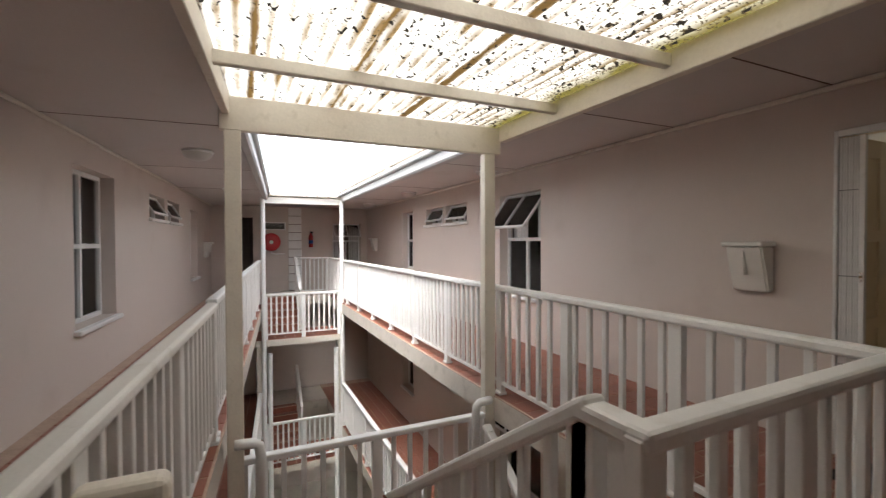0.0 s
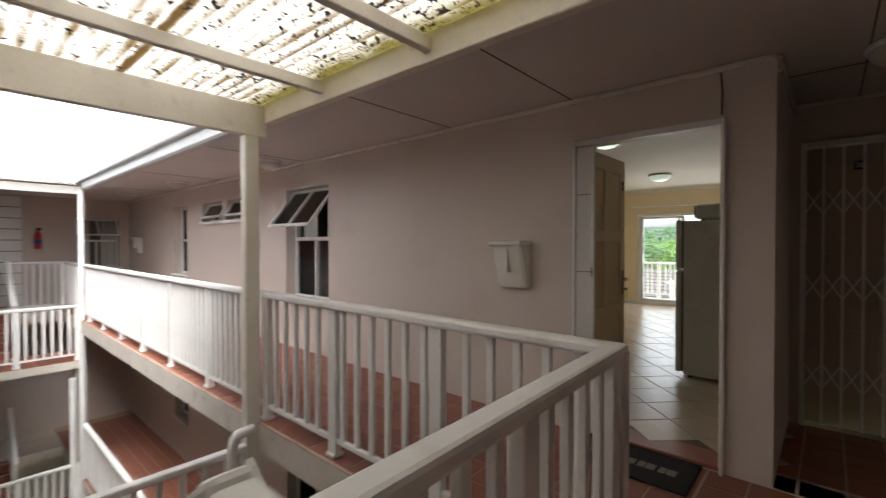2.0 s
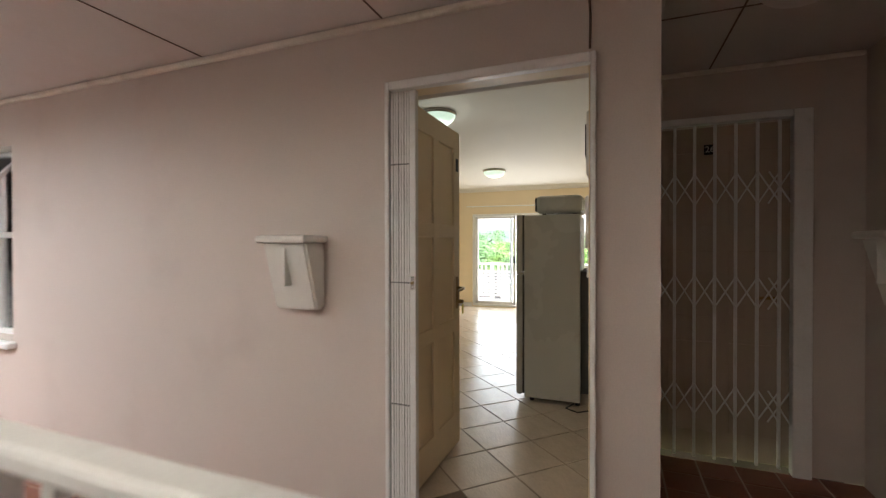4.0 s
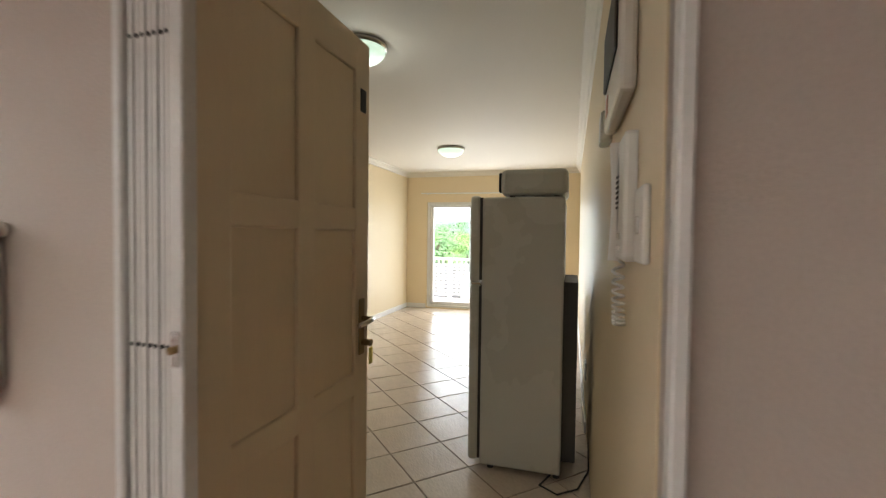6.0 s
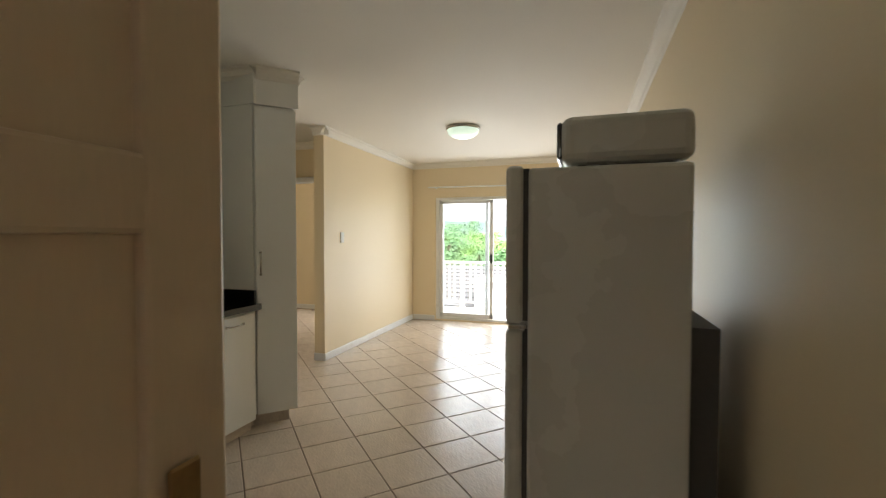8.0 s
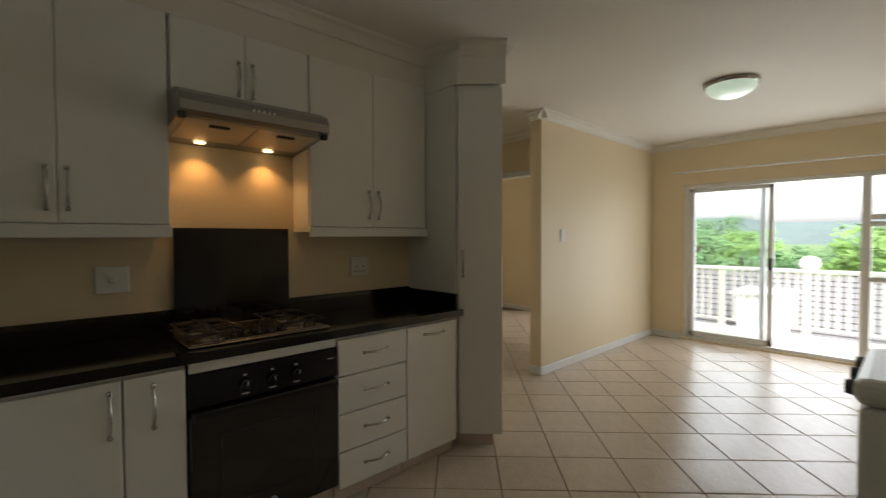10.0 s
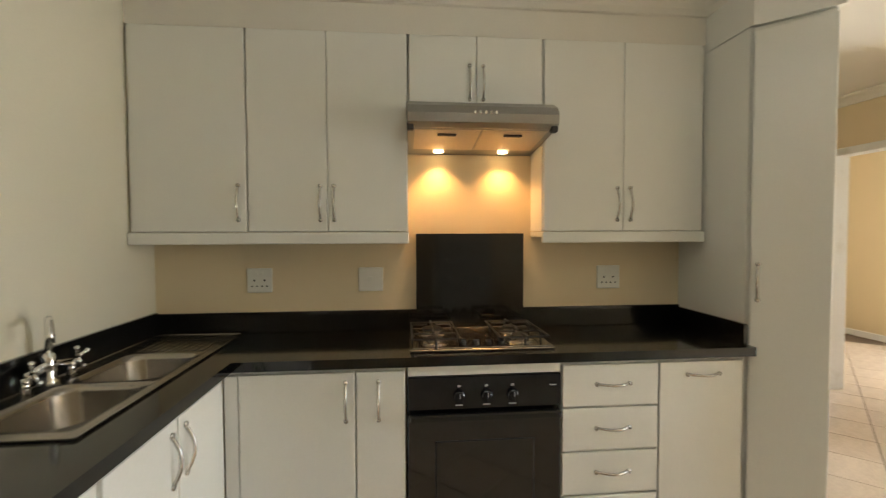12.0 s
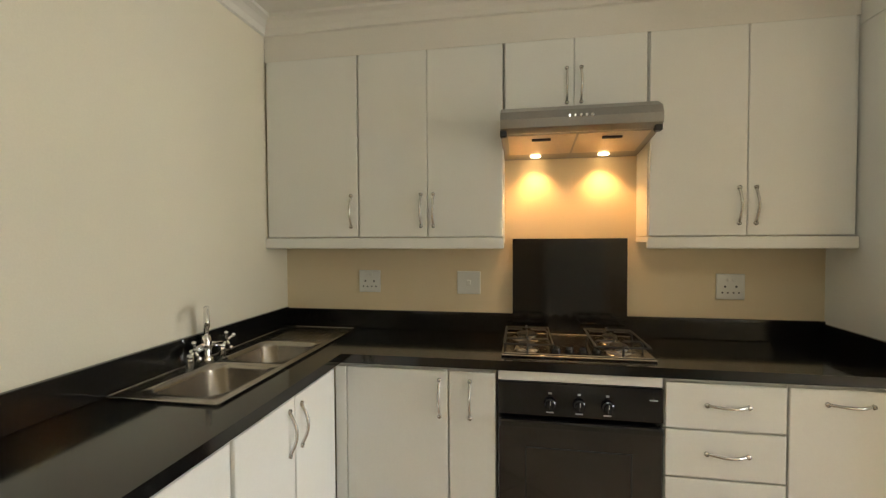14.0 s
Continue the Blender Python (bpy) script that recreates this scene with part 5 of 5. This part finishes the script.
def hob():
    t = thing("gas_hob", "stainless steel four burner gas hob with black grates", "hob")
    x0, x1, y0, y1 = 1.424, 2.022, 2.545, 2.945
    z = CT + 0.001
    bm = bmesh.new()
    box(bm, x0, x1, y0, y1, z, z + 0.010, 0.004, seg=2)
    part("plate", bm, STEEL, t)
    for b in ((x0 + 0.01, x1 - 0.01, y0 + 0.008, y0 + 0.014), (x0 + 0.01, x1 - 0.01, y1 - 0.014, y1 - 0.008)):
        bm = bmesh.new()
        box(bm, *b, z + 0.010, z + 0.015, 0.002)
        part("raised_rim", bm, STEEL, t)
    for cx, cy, r in ((1.53, 2.65, 0.038), (1.53, 2.84, 0.05), (1.90, 2.66, 0.042), (1.90, 2.84, 0.036)):
        bm = bmesh.new()
        lathe(bm, [(0, 0), (r * 1.5, 0), (r * 1.35, 0.008), (r, 0.012), (r, 0.02), (0, 0.02)], 24, Matrix.Translation((cx, cy, z + 0.010)))
        bu = part("burner", bm, STEEL, t, smooth=False)
        bm = bmesh.new()
        lathe(bm, [(0, 0.02), (r * 0.9, 0.02), (r * 0.85, 0.028), (0, 0.03)], 24, Matrix.Translation((cx, cy, z + 0.010)))
        part("burner_cap", bm, IRON, bu)
        for k in range(4):
            a = k * math.pi / 2
            u = Vector((math.cos(a), math.sin(a), 0))
            bm = bmesh.new()
            c = Vector((cx, cy, z + 0.052))
            tube(bm, [c + u * 0.02, c + u * 0.085, c + u * 0.095 + Vector((0, 0, -0.012)), c + u * 0.095 + Vector((0, 0, -0.042))], 0.0045, 6)
            part("grate_finger", bm, IRON, t)
    for xa, xb in ((1.435, 1.632), (1.80, 2.005)):
        bm = bmesh.new()
        r = [(xa, y0 + 0.03), (xb, y0 + 0.03), (xb, y1 - 0.03), (xa, y1 - 0.03), (xa, y0 + 0.03)]
        tube(bm, [(x, y, z + 0.046) for x, y in r], 0.0045, 6)
        part("grate_frame", bm, IRON, t)
    for i, x in enumerate((1.645, 1.70, 1.752, 1.805)):
        bm = bmesh.new()
        lathe(bm, [(0, 0), (0.020, 0), (0.018, 0.018), (0.013, 0.028), (0, 0.03)], 18, Matrix.Translation((x, 2.60, z + 0.010)))
        part("knob", bm, BLACK, t)


hob()


def hood():
    t = thing("cooker_hood", "grey metal cooker hood with two lit lamps", "cooker hood")
    x0, x1 = 1.420, 2.046
    bm = bmesh.new()
    prof = [(2.998, 1.755), (2.62, 1.80), (2.585, 1.815), (2.58, 1.85), (2.60, 1.885), (2.66, 1.915), (2.795, 1.935), (2.998, 1.935)]
    a = [bm.verts.new((x0, y, z)) for y, z in prof]
    b = [bm.verts.new((x1, y, z)) for y, z in prof]
    n = len(prof)
    bm.faces.new(a)
    bm.faces.new(b[::-1])
    for i in range(1, n):
        bm.faces.new((a[i], a[(i + 1) % n], b[(i + 1) % n], b[i]))
    bm.faces.new((a[0], a[1], b[1], b[0]))
    part("shell", bm, HOODGREY, t)
    under = lambda x, y, dz: (x, y, 1.755 + (2.998 - y) * 0.045 / 0.378 + dz)
    for xa, xb in ((1.45, 1.728), (1.738, 2.016)):
        bm = bmesh.new()
        c = [bm.verts.new(under(x, y, dz)) for dz in (-0.004, -0.001) for x, y in ((xa, 2.64), (xb, 2.64), (xb, 2.90), (xa, 2.90))]
        bm.faces.new(c[:4])
        for i in range(4):
            bm.faces.new((c[i], c[(i + 1) % 4], c[4 + (i + 1) % 4], c[4 + i]))
        fl = part("filter", bm, HOODMESH, t, "aluminium grease filter")
        bm = bmesh.new()
        box(bm, (xa + xb) / 2 - 0.04, (xa + xb) / 2 + 0.04, 2.68, 2.70, 1.780, 1.791, 0.002)
        part("filter_catch", bm, IRON, fl)
    for x in (1.572, 1.886):
        bm = bmesh.new()
        lathe(bm, [(0, -0.004), (0.022, -0.004), (0.025, 0.0), (0, 0.0)], 20, Matrix.Translation((x, 2.93, 1.758)))
        part("lamp", bm, HALOGEN, t, "lit halogen lamp")
        lamp("hood_lamp", "SPOT", look((x, 2.93, 1.745), (x, 2.952, 0.8)), 1.5, (1.0, 0.50, 0.16), spot=110, radius=0.015)
    for i in range(5):
        bm = bmesh.new()
        box(bm, 1.69 + i * 0.022, 1.70 + i * 0.022, 2.577, 2.583, 1.847, 1.861, 0.002)
        part("button", bm, CHROME, t)
    tilt = Matrix.Translation((0, 2.728, 1.9253)) @ pose(0, 0, 0, 8.4, 0, 0)
    for k in range(26):
        bm = bmesh.new()
        box(bm, 1.56 + k * 0.0125, 1.568 + k * 0.0125, -0.045, 0.03, -0.002, 0.0012, m=tilt)
        part("vent_slot", bm, IRON, t)
    for x in (x0 + 0.012, x1 - 0.012):
        bm = bmesh.new()
        box(bm, x - 0.014, x + 0.014, 2.60, 2.63, 1.785, 1.815, 0.004)
        part("end_clip", bm, IRON, t)


hood()


def sink():
    t = thing("double_sink", "stainless steel double bowl sink with a drainer", "sink")
    z = CT + 0.004
    bowls = [(0.325, 0.595, 1.935, 2.27), (0.325, 0.595, 2.30, 2.62)]
    bm = bmesh.new()
    for b in ((SX0, SX1, SY0, 1.935), (SX0, SX1, 2.27, 2.30), (SX0, SX1, 2.62, SY1), (SX0, 0.325, 1.935, 2.27), (0.595, SX1, 1.935, 2.27), (SX0, 0.325, 2.30, 2.62), (0.595, SX1, 2.30, 2.62)):
        box(bm, *b, z - 0.003, z + 0.001)
    for b in ((SX0 - 0.004, SX0 + 0.006, SY0, SY1), (SX1 - 0.006, SX1 + 0.004, SY0, SY1), (SX0, SX1, SY0 - 0.004, SY0 + 0.006), (SX0, SX1, SY1 - 0.006, SY1 + 0.004)):
        box(bm, *b, z - 0.003, z + 0.005, 0.002)
    part("rim", bm, STEEL, t)
    for x0, x1, y0, y1 in bowls:
        bm = bmesh.new()
        def ring(inset, r, zz):
            out = []
            for cx, cy, a0 in ((x1 - inset - r, y1 - inset - r, 0), (x0 + inset + r, y1 - inset - r, 90), (x0 + inset + r, y0 + inset + r, 180), (x1 - inset - r, y0 + inset + r, 270)):
                for k in range(6):
                    a = radians(a0 + 18 * k)
                    out.append(bm.verts.new((cx + r * math.cos(a), cy + r * math.sin(a), zz)))
            return out
        rings = [ring(-0.012, 0.012, z + 0.0015), ring(0.0, 0.07, z + 0.001), ring(0.006, 0.07, z - 0.02), ring(0.018, 0.07, z - 0.13), ring(0.04, 0.06, z - 0.155), ring(0.10, 0.02, z - 0.16)]
        for a, b in zip(rings, rings[1:]):
            for k in range(24):
                bm.faces.new((a[k], a[(k + 1) % 24], b[(k + 1) % 24], b[k]))
        bm.faces.new(rings[-1])
        bw = part("bowl", bm, STEEL, t, smooth=True)
        bm = bmesh.new()
        lathe(bm, [(0, 0.001), (0.03, 0.002), (0.034, 0.0)], 18, Matrix.Translation(((x0 + x1) / 2, (y0 + y1) / 2, z - 0.159)))
        part("waste", bm, CHROME, bw)
    for i in range(9):
        bm = bmesh.new()
        box(bm, 0.33 + i * 0.03, 0.342 + i * 0.03, 2.66, 2.93, z + 0.001, z + 0.005, 0.0015)
        part("drainer_rib", bm, STEEL, t)
    t2 = thing("mixer_tap", "chrome mixer tap with a swan neck and cross handles", "tap", Matrix.Translation((0.288, 2.28, CT + 0.006)))
    bm = bmesh.new()
    tube(bm, [(0, -0.09, 0.05), (0, 0.0, 0.065), (0, 0.09, 0.05)], 0.013, 10)
    lathe(bm, [(0, 0.0), (0.028, 0.0), (0.024, 0.012), (0.017, 0.03), (0.02, 0.06), (0.018, 0.09), (0.012, 0.10), (0, 0.10)], 18)
    part("body", bm, CHROME, t2, smooth=True)
    bm = bmesh.new()
    tube(bm, [(0, 0, 0.09), (0, 0, 0.165), (0.015, 0, 0.20), (0.045, 0, 0.215), (0.08, 0, 0.205), (0.10, 0, 0.18), (0.105, 0, 0.15)], 0.010, 12)
    bmesh.ops.rotate(bm, cent=(0, 0, 0), matrix=Matrix.Rotation(radians(-50), 3, "Z"), verts=bm.verts[:])
    part("spout", bm, CHROME, t2, smooth=True)
    for y in (-0.09, 0.09):
        bm = bmesh.new()
        c = Vector((0.02, y, 0.062))
        cyl(bm, (0, y, 0.0), (0, y, 0.05), 0.014)
        for k in range(4):
            a = k * math.pi / 2 + 0.4
            tube(bm, [c, c + Vector((0.01, 0.036 * math.cos(a), 0.036 * math.sin(a)))], 0.006, 8)
            bmesh.ops.create_icosphere(bm, subdivisions=2, radius=0.009, matrix=Matrix.Translation(c + Vector((0.01, 0.036 * math.cos(a), 0.036 * math.sin(a)))))
        part("cross_handle", bm, CHROME, t2, smooth=True)


sink()


def plate(m, w, h, kind, label):
    t = thing("wall_socket" if kind == "socket" else "switch_plate", label, "socket" if kind == "socket" else "switch", m)
    bm = bmesh.new()
    box(bm, -w / 2, w / 2, -0.011, 0, -h / 2, h / 2, 0.004, seg=2)
    part("plate", bm, PLASTIC, t)
    if kind == "socket":
        for x, z, r in ((-0.035, -0.028, 0.004), (-0.012, -0.028, 0.004), (0.012, -0.028, 0.004), (0.035, -0.028, 0.004), (-0.024, 0.0, 0.005), (0.024, 0.0, 0.005)):
            bm = bmesh.new()
            cyl(bm, (x, -0.0115, z), (x, -0.009, z), r, seg=10)
            part("pin_hole", bm, IRON, t)
        for x in (-0.012, 0.012):
            bm = bmesh.new()
            box(bm, x - 0.006, x + 0.006, -0.015, -0.010, 0.025, 0.042, 0.002)
            part("rocker", bm, PLASTIC, t)
    else:
        bm = bmesh.new()
        box(bm, -0.011, 0.011, -0.016, -0.010, -0.014, 0.014, 0.003)
        part("rocker", bm, PLASTIC, t)
    return t


BK = lambda x, z: Matrix.Translation((x, 2.9995, z))
plate(BK(0.708, 1.139), 0.118, 0.118, "socket", "white double wall socket above the worktop")
plate(BK(1.24, 1.138), 0.12, 0.118, "switch", "white isolator switch plate")
plate(BK(2.462, 1.135), 0.122, 0.12, "socket", "white double wall socket above the worktop")
plate(BK(4.75, 1.324), 0.07, 0.115, "switch", "white light switch on the lounge wall")
RT = lambda x, z: Matrix.Translation((x, -0.0035, z)) @ pose(0, 0, 0, 0, 0, 180)
plate(Matrix.Translation((0, 0.008, 0)) @ RT(0.118, 1.345), 0.092, 0.118, "switch", "white light switch beside the front door")
plate(Matrix.Translation((6.0, 6.4995, 0.4)), 0.12, 0.12, "socket", "white wall socket in the bedroom")
plate(RT(2.6, 0.4), 0.12, 0.12, "socket", "white wall socket behind the fridge")
# intercom handset
ic = thing("intercom_phone", "white intercom handset with a coiled cord", "intercom", RT(0.325, 1.40))
bm = bmesh.new()
box(bm, -0.03, 0.098, -0.030, 0, -0.118, 0.118, 0.008, seg=2)
box(bm, -0.098, -0.028, -0.018, 0, -0.110, 0.110, 0.006, seg=2)
part("base", bm, PLASTIC, ic)
# handset: a shallow bow, thicker at the ear and mouth
bm = bmesh.new()
rows_ = []
for k in range(13):
    u = k / 12
    z = -0.122 + 0.244 * u
    d = 0.034 + 0.005 * abs(2 * u - 1) ** 1.5
    rows_.append([bm.verts.new(p) for p in ((-0.102, -0.020, z), (-0.098, -d, z), (-0.036, -d - 0.004, z), (-0.030, -0.020, z))])
for a, b in zip(rows_, rows_[1:]):
    for k in range(4):
        bm.faces.new((a[k], a[(k + 1) % 4], b[(k + 1) % 4], b[k]))
bm.faces.new(rows_[0])
bm.faces.new(rows_[-1][::-1])
bmesh.ops.bevel(bm, geom=[e for e in bm.edges if e.calc_face_angle(0) > 0.6], offset=0.005, segments=2, affect="EDGES")
part("handset", bm, PLASTIC, ic)
# eye-shaped recess with speaker slots
bm = bmesh.new()
ring_ = [(0.012 + 0.022 * math.cos(a) * abs(math.cos(a)) ** 0.3, 0.012 + 0.075 * math.sin(a)) for a in (2 * math.pi * k / 28 for k in range(28))]
bm.faces.new([bm.verts.new((x, -0.0306, z)) for x, z in ring_])
bmesh.ops.solidify(bm, geom=bm.faces[:], thickness=0.0012)
part("speaker_recess", bm, GREYPRINT, ic, "grey eye-shaped speaker recess")
for k in range(7):
    w_ = 0.016 * math.cos((k - 3) / 5)
    bm = bmesh.new()
    box(bm, 0.012 - w_, 0.012 + w_, -0.0335, -0.0310, -0.018 + k * 0.010, -0.014 + k * 0.010)
    part("speaker_slot", bm, FRIDGEDARK, ic)
for k in range(2):
    bm = bmesh.new()
    box(bm, 0.03, 0.06, -0.034, -0.029, -0.100 + k * 0.022, -0.088 + k * 0.022, 0.002)
    part("call_button", bm, PLASTIC, ic)
bm = bmesh.new()
pts = [(-0.065 + 0.045 * u + 0.011 * math.cos(u * 75), -0.02 + 0.011 * math.sin(u * 75), -0.122 - 0.13 * math.sin(math.pi * u * 0.62) ** 0.8) for u in (k / 170 for k in range(171))]
tube(bm, pts, 0.0035, 5)
part("coiled_cord", bm, PLASTIC, ic, smooth=True)
# distribution board
db = thing("distribution_board", "white electrical distribution board with a dark cover", "distribution board", RT(0.515, 1.765))
bm = bmesh.new()
box(bm, -0.20, 0.20, -0.034, 0, -0.15, 0.15, 0.010, seg=2)
part("case", bm, PLASTIC, db)
bm = bmesh.new()
box(bm, -0.16, 0.16, -0.041, -0.033, -0.05, 0.10, 0.004)
part("cover", bm, FRIDGEDARK, db, "dark tinted breaker cover")
bm = bmesh.new()
box(bm, -0.13, -0.07, -0.036, -0.0345, -0.12, -0.075)
part("warning_label", bm, material("faded_red_label", (0.70, 0.38, 0.30), 0.5, var=0.1), db)
ch = thing("door_chime", "small cream plastic chime box on the wall", "door chime", RT(0.92, 1.68))
bm = bmesh.new()
box(bm, -0.05, 0.05, -0.035, 0, -0.05, 0.05, 0.006)
part("case", bm, PLASTIC, ch)


def fridge():
    t = thing("fridge_freezer", "off-white two door fridge freezer against the wall", "fridge", Matrix.Translation((1.75, 0.03, FZ)))
    bm = bmesh.new()
    box(bm, 0, 0.56, 0.118, 0.555, 0.03, 1.51, 0.012, seg=2)
    part("cabinet", bm, FRIDGE, t)
    for z0, z1, nm in ((0.05, 1.03, "fridge_door"), (1.045, 1.52, "freezer_door")):
        bm = bmesh.new()
        box(bm, -0.002, 0.562, 0.568, 0.622, z0, z1, 0.018, seg=3)
        d = part(nm, bm, FRIDGE, t)
        bm = bmesh.new()
        box(bm, 0.01, 0.55, 0.553, 0.57, z0 + 0.01, z1 - 0.01)
        part("door_seal", bm, FRIDGEDARK, d, "dark rubber seal")
    bm = bmesh.new()
    cyl(bm, (0.03, 0.56, 1.031), (0.03, 0.62, 1.044), 0.008)
    box(bm, -0.006, 0.05, 0.56, 0.61, 1.031, 1.044, 0.002)
    part("hinge", bm, CHROME, t)
    bm = bmesh.new()
    box(bm, 0.03, 0.53, 0.045, 0.1175, 0.10, 1.06)
    part("condenser", bm, FRIDGEDARK, t, "black condenser at the back")
    for x in (0.05, 0.51):
        for y in (0.14, 0.5):
            bm = bmesh.new()
            cyl(bm, (x, y, 0), (x, y, 0.032), 0.018)
            part("foot", bm, FRIDGEDARK, t)
    m = thing("microwave_oven", "off-white microwave with rounded top on the fridge", "microwave", Matrix.Translation((1.79, 0.135, FZ + 1.511)))
    bm = bmesh.new()
    box(bm, 0, 0.46, 0, 0.36, 0.012, 0.155, 0.03, seg=3)
    part("case", bm, FRIDGE, m)
    bm = bmesh.new()
    box(bm, 0.02, 0.44, 0.355, 0.372, 0.03, 0.14, 0.006)
    part("door", bm, BLACKGLASS, m)
    for x in (0.05, 0.41):
        for y in (0.06, 0.30):
            bm = bmesh.new()
            cyl(bm, (x, y, 0), (x, y, 0.02), 0.015)
            part("foot", bm, FRIDGEDARK, m)
    bm = bmesh.new()
    tube(bm, [(1.80, 0.2, FZ + 0.008), (1.68, 0.25, FZ + 0.008), (1.62, 0.16, FZ + 0.008), (1.70, 0.06, FZ + 0.008), (1.9, 0.0, FZ + 0.008), (2.3, -0.01, FZ + 0.2)], 0.005, 6)
    tagged(part("power_cord", bm, IRON, None, smooth=True), "black power cord on the tiles by the fridge", "cord")


fridge()


def washer():
    t = thing("washing_machine", "white top-opening twin tub washing machine", "washing machine", Matrix.Translation((2.92, 0.12, FZ)))
    bm = bmesh.new()
    box(bm, 0, 0.60, 0, 0.66, 0.02, 0.74, 0.02, seg=2)
    part("body", bm, PLASTIC, t)
    bm = bmesh.new()
    box(bm, -0.008, 0.608, -0.008, 0.675, 0.742, 0.83, 0.035, seg=3)
    part("top", bm, PLASTIC, t)
    bm = bmesh.new()
    box(bm, 0.03, 0.57, 0.05, 0.56, 0.83, 0.842, 0.005)
    part("lid", bm, material("grey_tinted_lid", (0.36, 0.38, 0.38), 0.15, var=0.05), t, "grey tinted lid")
    for x in (0.1, 0.3, 0.5):
        bm = bmesh.new()
        cyl(bm, (x, 0.672, 0.775), (x, 0.70, 0.775), 0.028, 0.024)
        part("knob", bm, FRIDGEDARK, t)
    for x in (0.06, 0.54):
        for y in (0.06, 0.6):
            bm = bmesh.new()
            cyl(bm, (x, y, 0), (x, y, 0.03), 0.02)
            part("foot", bm, FRIDGEDARK, t)


washer()
dome(4.82, 1.62, CZ, 0.17, True)
dome(1.78, 1.35, CZ, 0.16, True)
lamp("lounge_lamp", "POINT", Matrix.Translation((4.82, 1.62, CZ - 0.16)), 0.6, (0.95, 1.0, 0.92), radius=0.12)
lamp("kitchen_lamp", "POINT", Matrix.Translation((1.78, 1.35, CZ - 0.16)), 0.75, (0.95, 1.0, 0.95), radius=0.12)

# ---- floor tiles, last ----
fl = thing("floor_tiles", "glossy beige ceramic floor tiles laid diagonally", "floor tiles", kind="structure")
S = 0.337
tm = tile_mesh("tile", S - 0.006, S - 0.006, TILE, bev=0.003)
c45 = math.sqrt(0.5)
inside, outer = [], []
for i in range(-30, 31):
    for j in range(-30, 31):
        u, v = (i + 0.5) * S, (j + 0.5) * S
        x, y = 3.19 + (u - v) * c45, 2.075 + (u + v) * c45
        if 0.1 < x < 7.05 and -0.2 < y < 3.2:
            inside.append(pose(x, y, FZ + 0.0015 * noise.noise((x * 9, y * 9, 1)), 0.15 * noise.noise((x * 7, y, 2)), 0.15 * noise.noise((x, y * 7, 3)), 45))
        elif 3.06 < x < 7.2 and 3.2 <= y < 5.6:
            outer.append(pose(x, y, FZ, 0, 0, 45))
copies("tile", tm, fl, inside)
copies("tile", tm, fl, outer[:90])
qe = thing("gallery_tiles", "red quarry tiles with pale joints on the gallery", "floor tiles", kind="structure")
solid("floor_grout_east", GROUT, [(-1.42, 0.0, 0.05, FAR_Y, -0.0135, -0.004), (-5.1, 1.2, -1.35, 0.05, -0.0135, -0.004)], "pale mortar bed under the quarry tiles", "floor")
qm = tile_mesh("tile", 0.19, 0.19, QUARRY)
near, far_ = [], []
for i in range(7):
    for j in range(64):
        x, y = -0.105 - 0.2 * i, 0.155 + 0.2 * j - 0.2
        if y > 0.1:
            (near if y < 5.6 else far_).append((x, y, 0.001 * noise.noise((x * 5, y * 5, 0))))
for i in range(-9, 7):
    for j in range(7):
        x, y = 0.1 + 0.2 * i - 0.0, -1.25 + 0.2 * j
        if -1.8 < x < 1.18:
            near.append((x, y, 0))
copies("tile", qm, qe, [Matrix.Translation(p) for p in near[:300]])
joined_tiles("gallery_tiles_rest", far_ + near[300:] + [(-1.9 - 0.2 * i, -1.25 + 0.2 * j, 0) for i in range(15) for j in range(7)], 0.19, 0.19, QUARRY, "red quarry tiles farther along the gallery")
for lvl in (0, -2.75):
    joined_tiles("gallery_tiles_west", [(-0.17 - 0.2 * i, -2.6 + 0.2 * j, lvl) for i in range(6) for j in range(61)], 0.19, 0.19, QUARRY, "red quarry tiles on the opposite gallery", m=LEFT)
    solid("floor_grout_west", GROUT, [(-1.38, -0.06, -2.7, 9.6, lvl - 0.0135, lvl - 0.004)], "pale mortar bed under the quarry tiles", "floor", m=LEFT)
joined_tiles("lower_gallery_tiles", [(-0.105 - 0.2 * i, 0.1 + 0.2 * j, -2.75) for i in range(7) for j in range(60)], 0.19, 0.19, QUARRY, "red quarry tiles on the gallery below")
solid("floor_grout_lower", GROUT, [(-1.42, 0.0, -0.2, FAR_Y, -2.7635, -2.754)], "pale mortar bed under the quarry tiles", "floor")
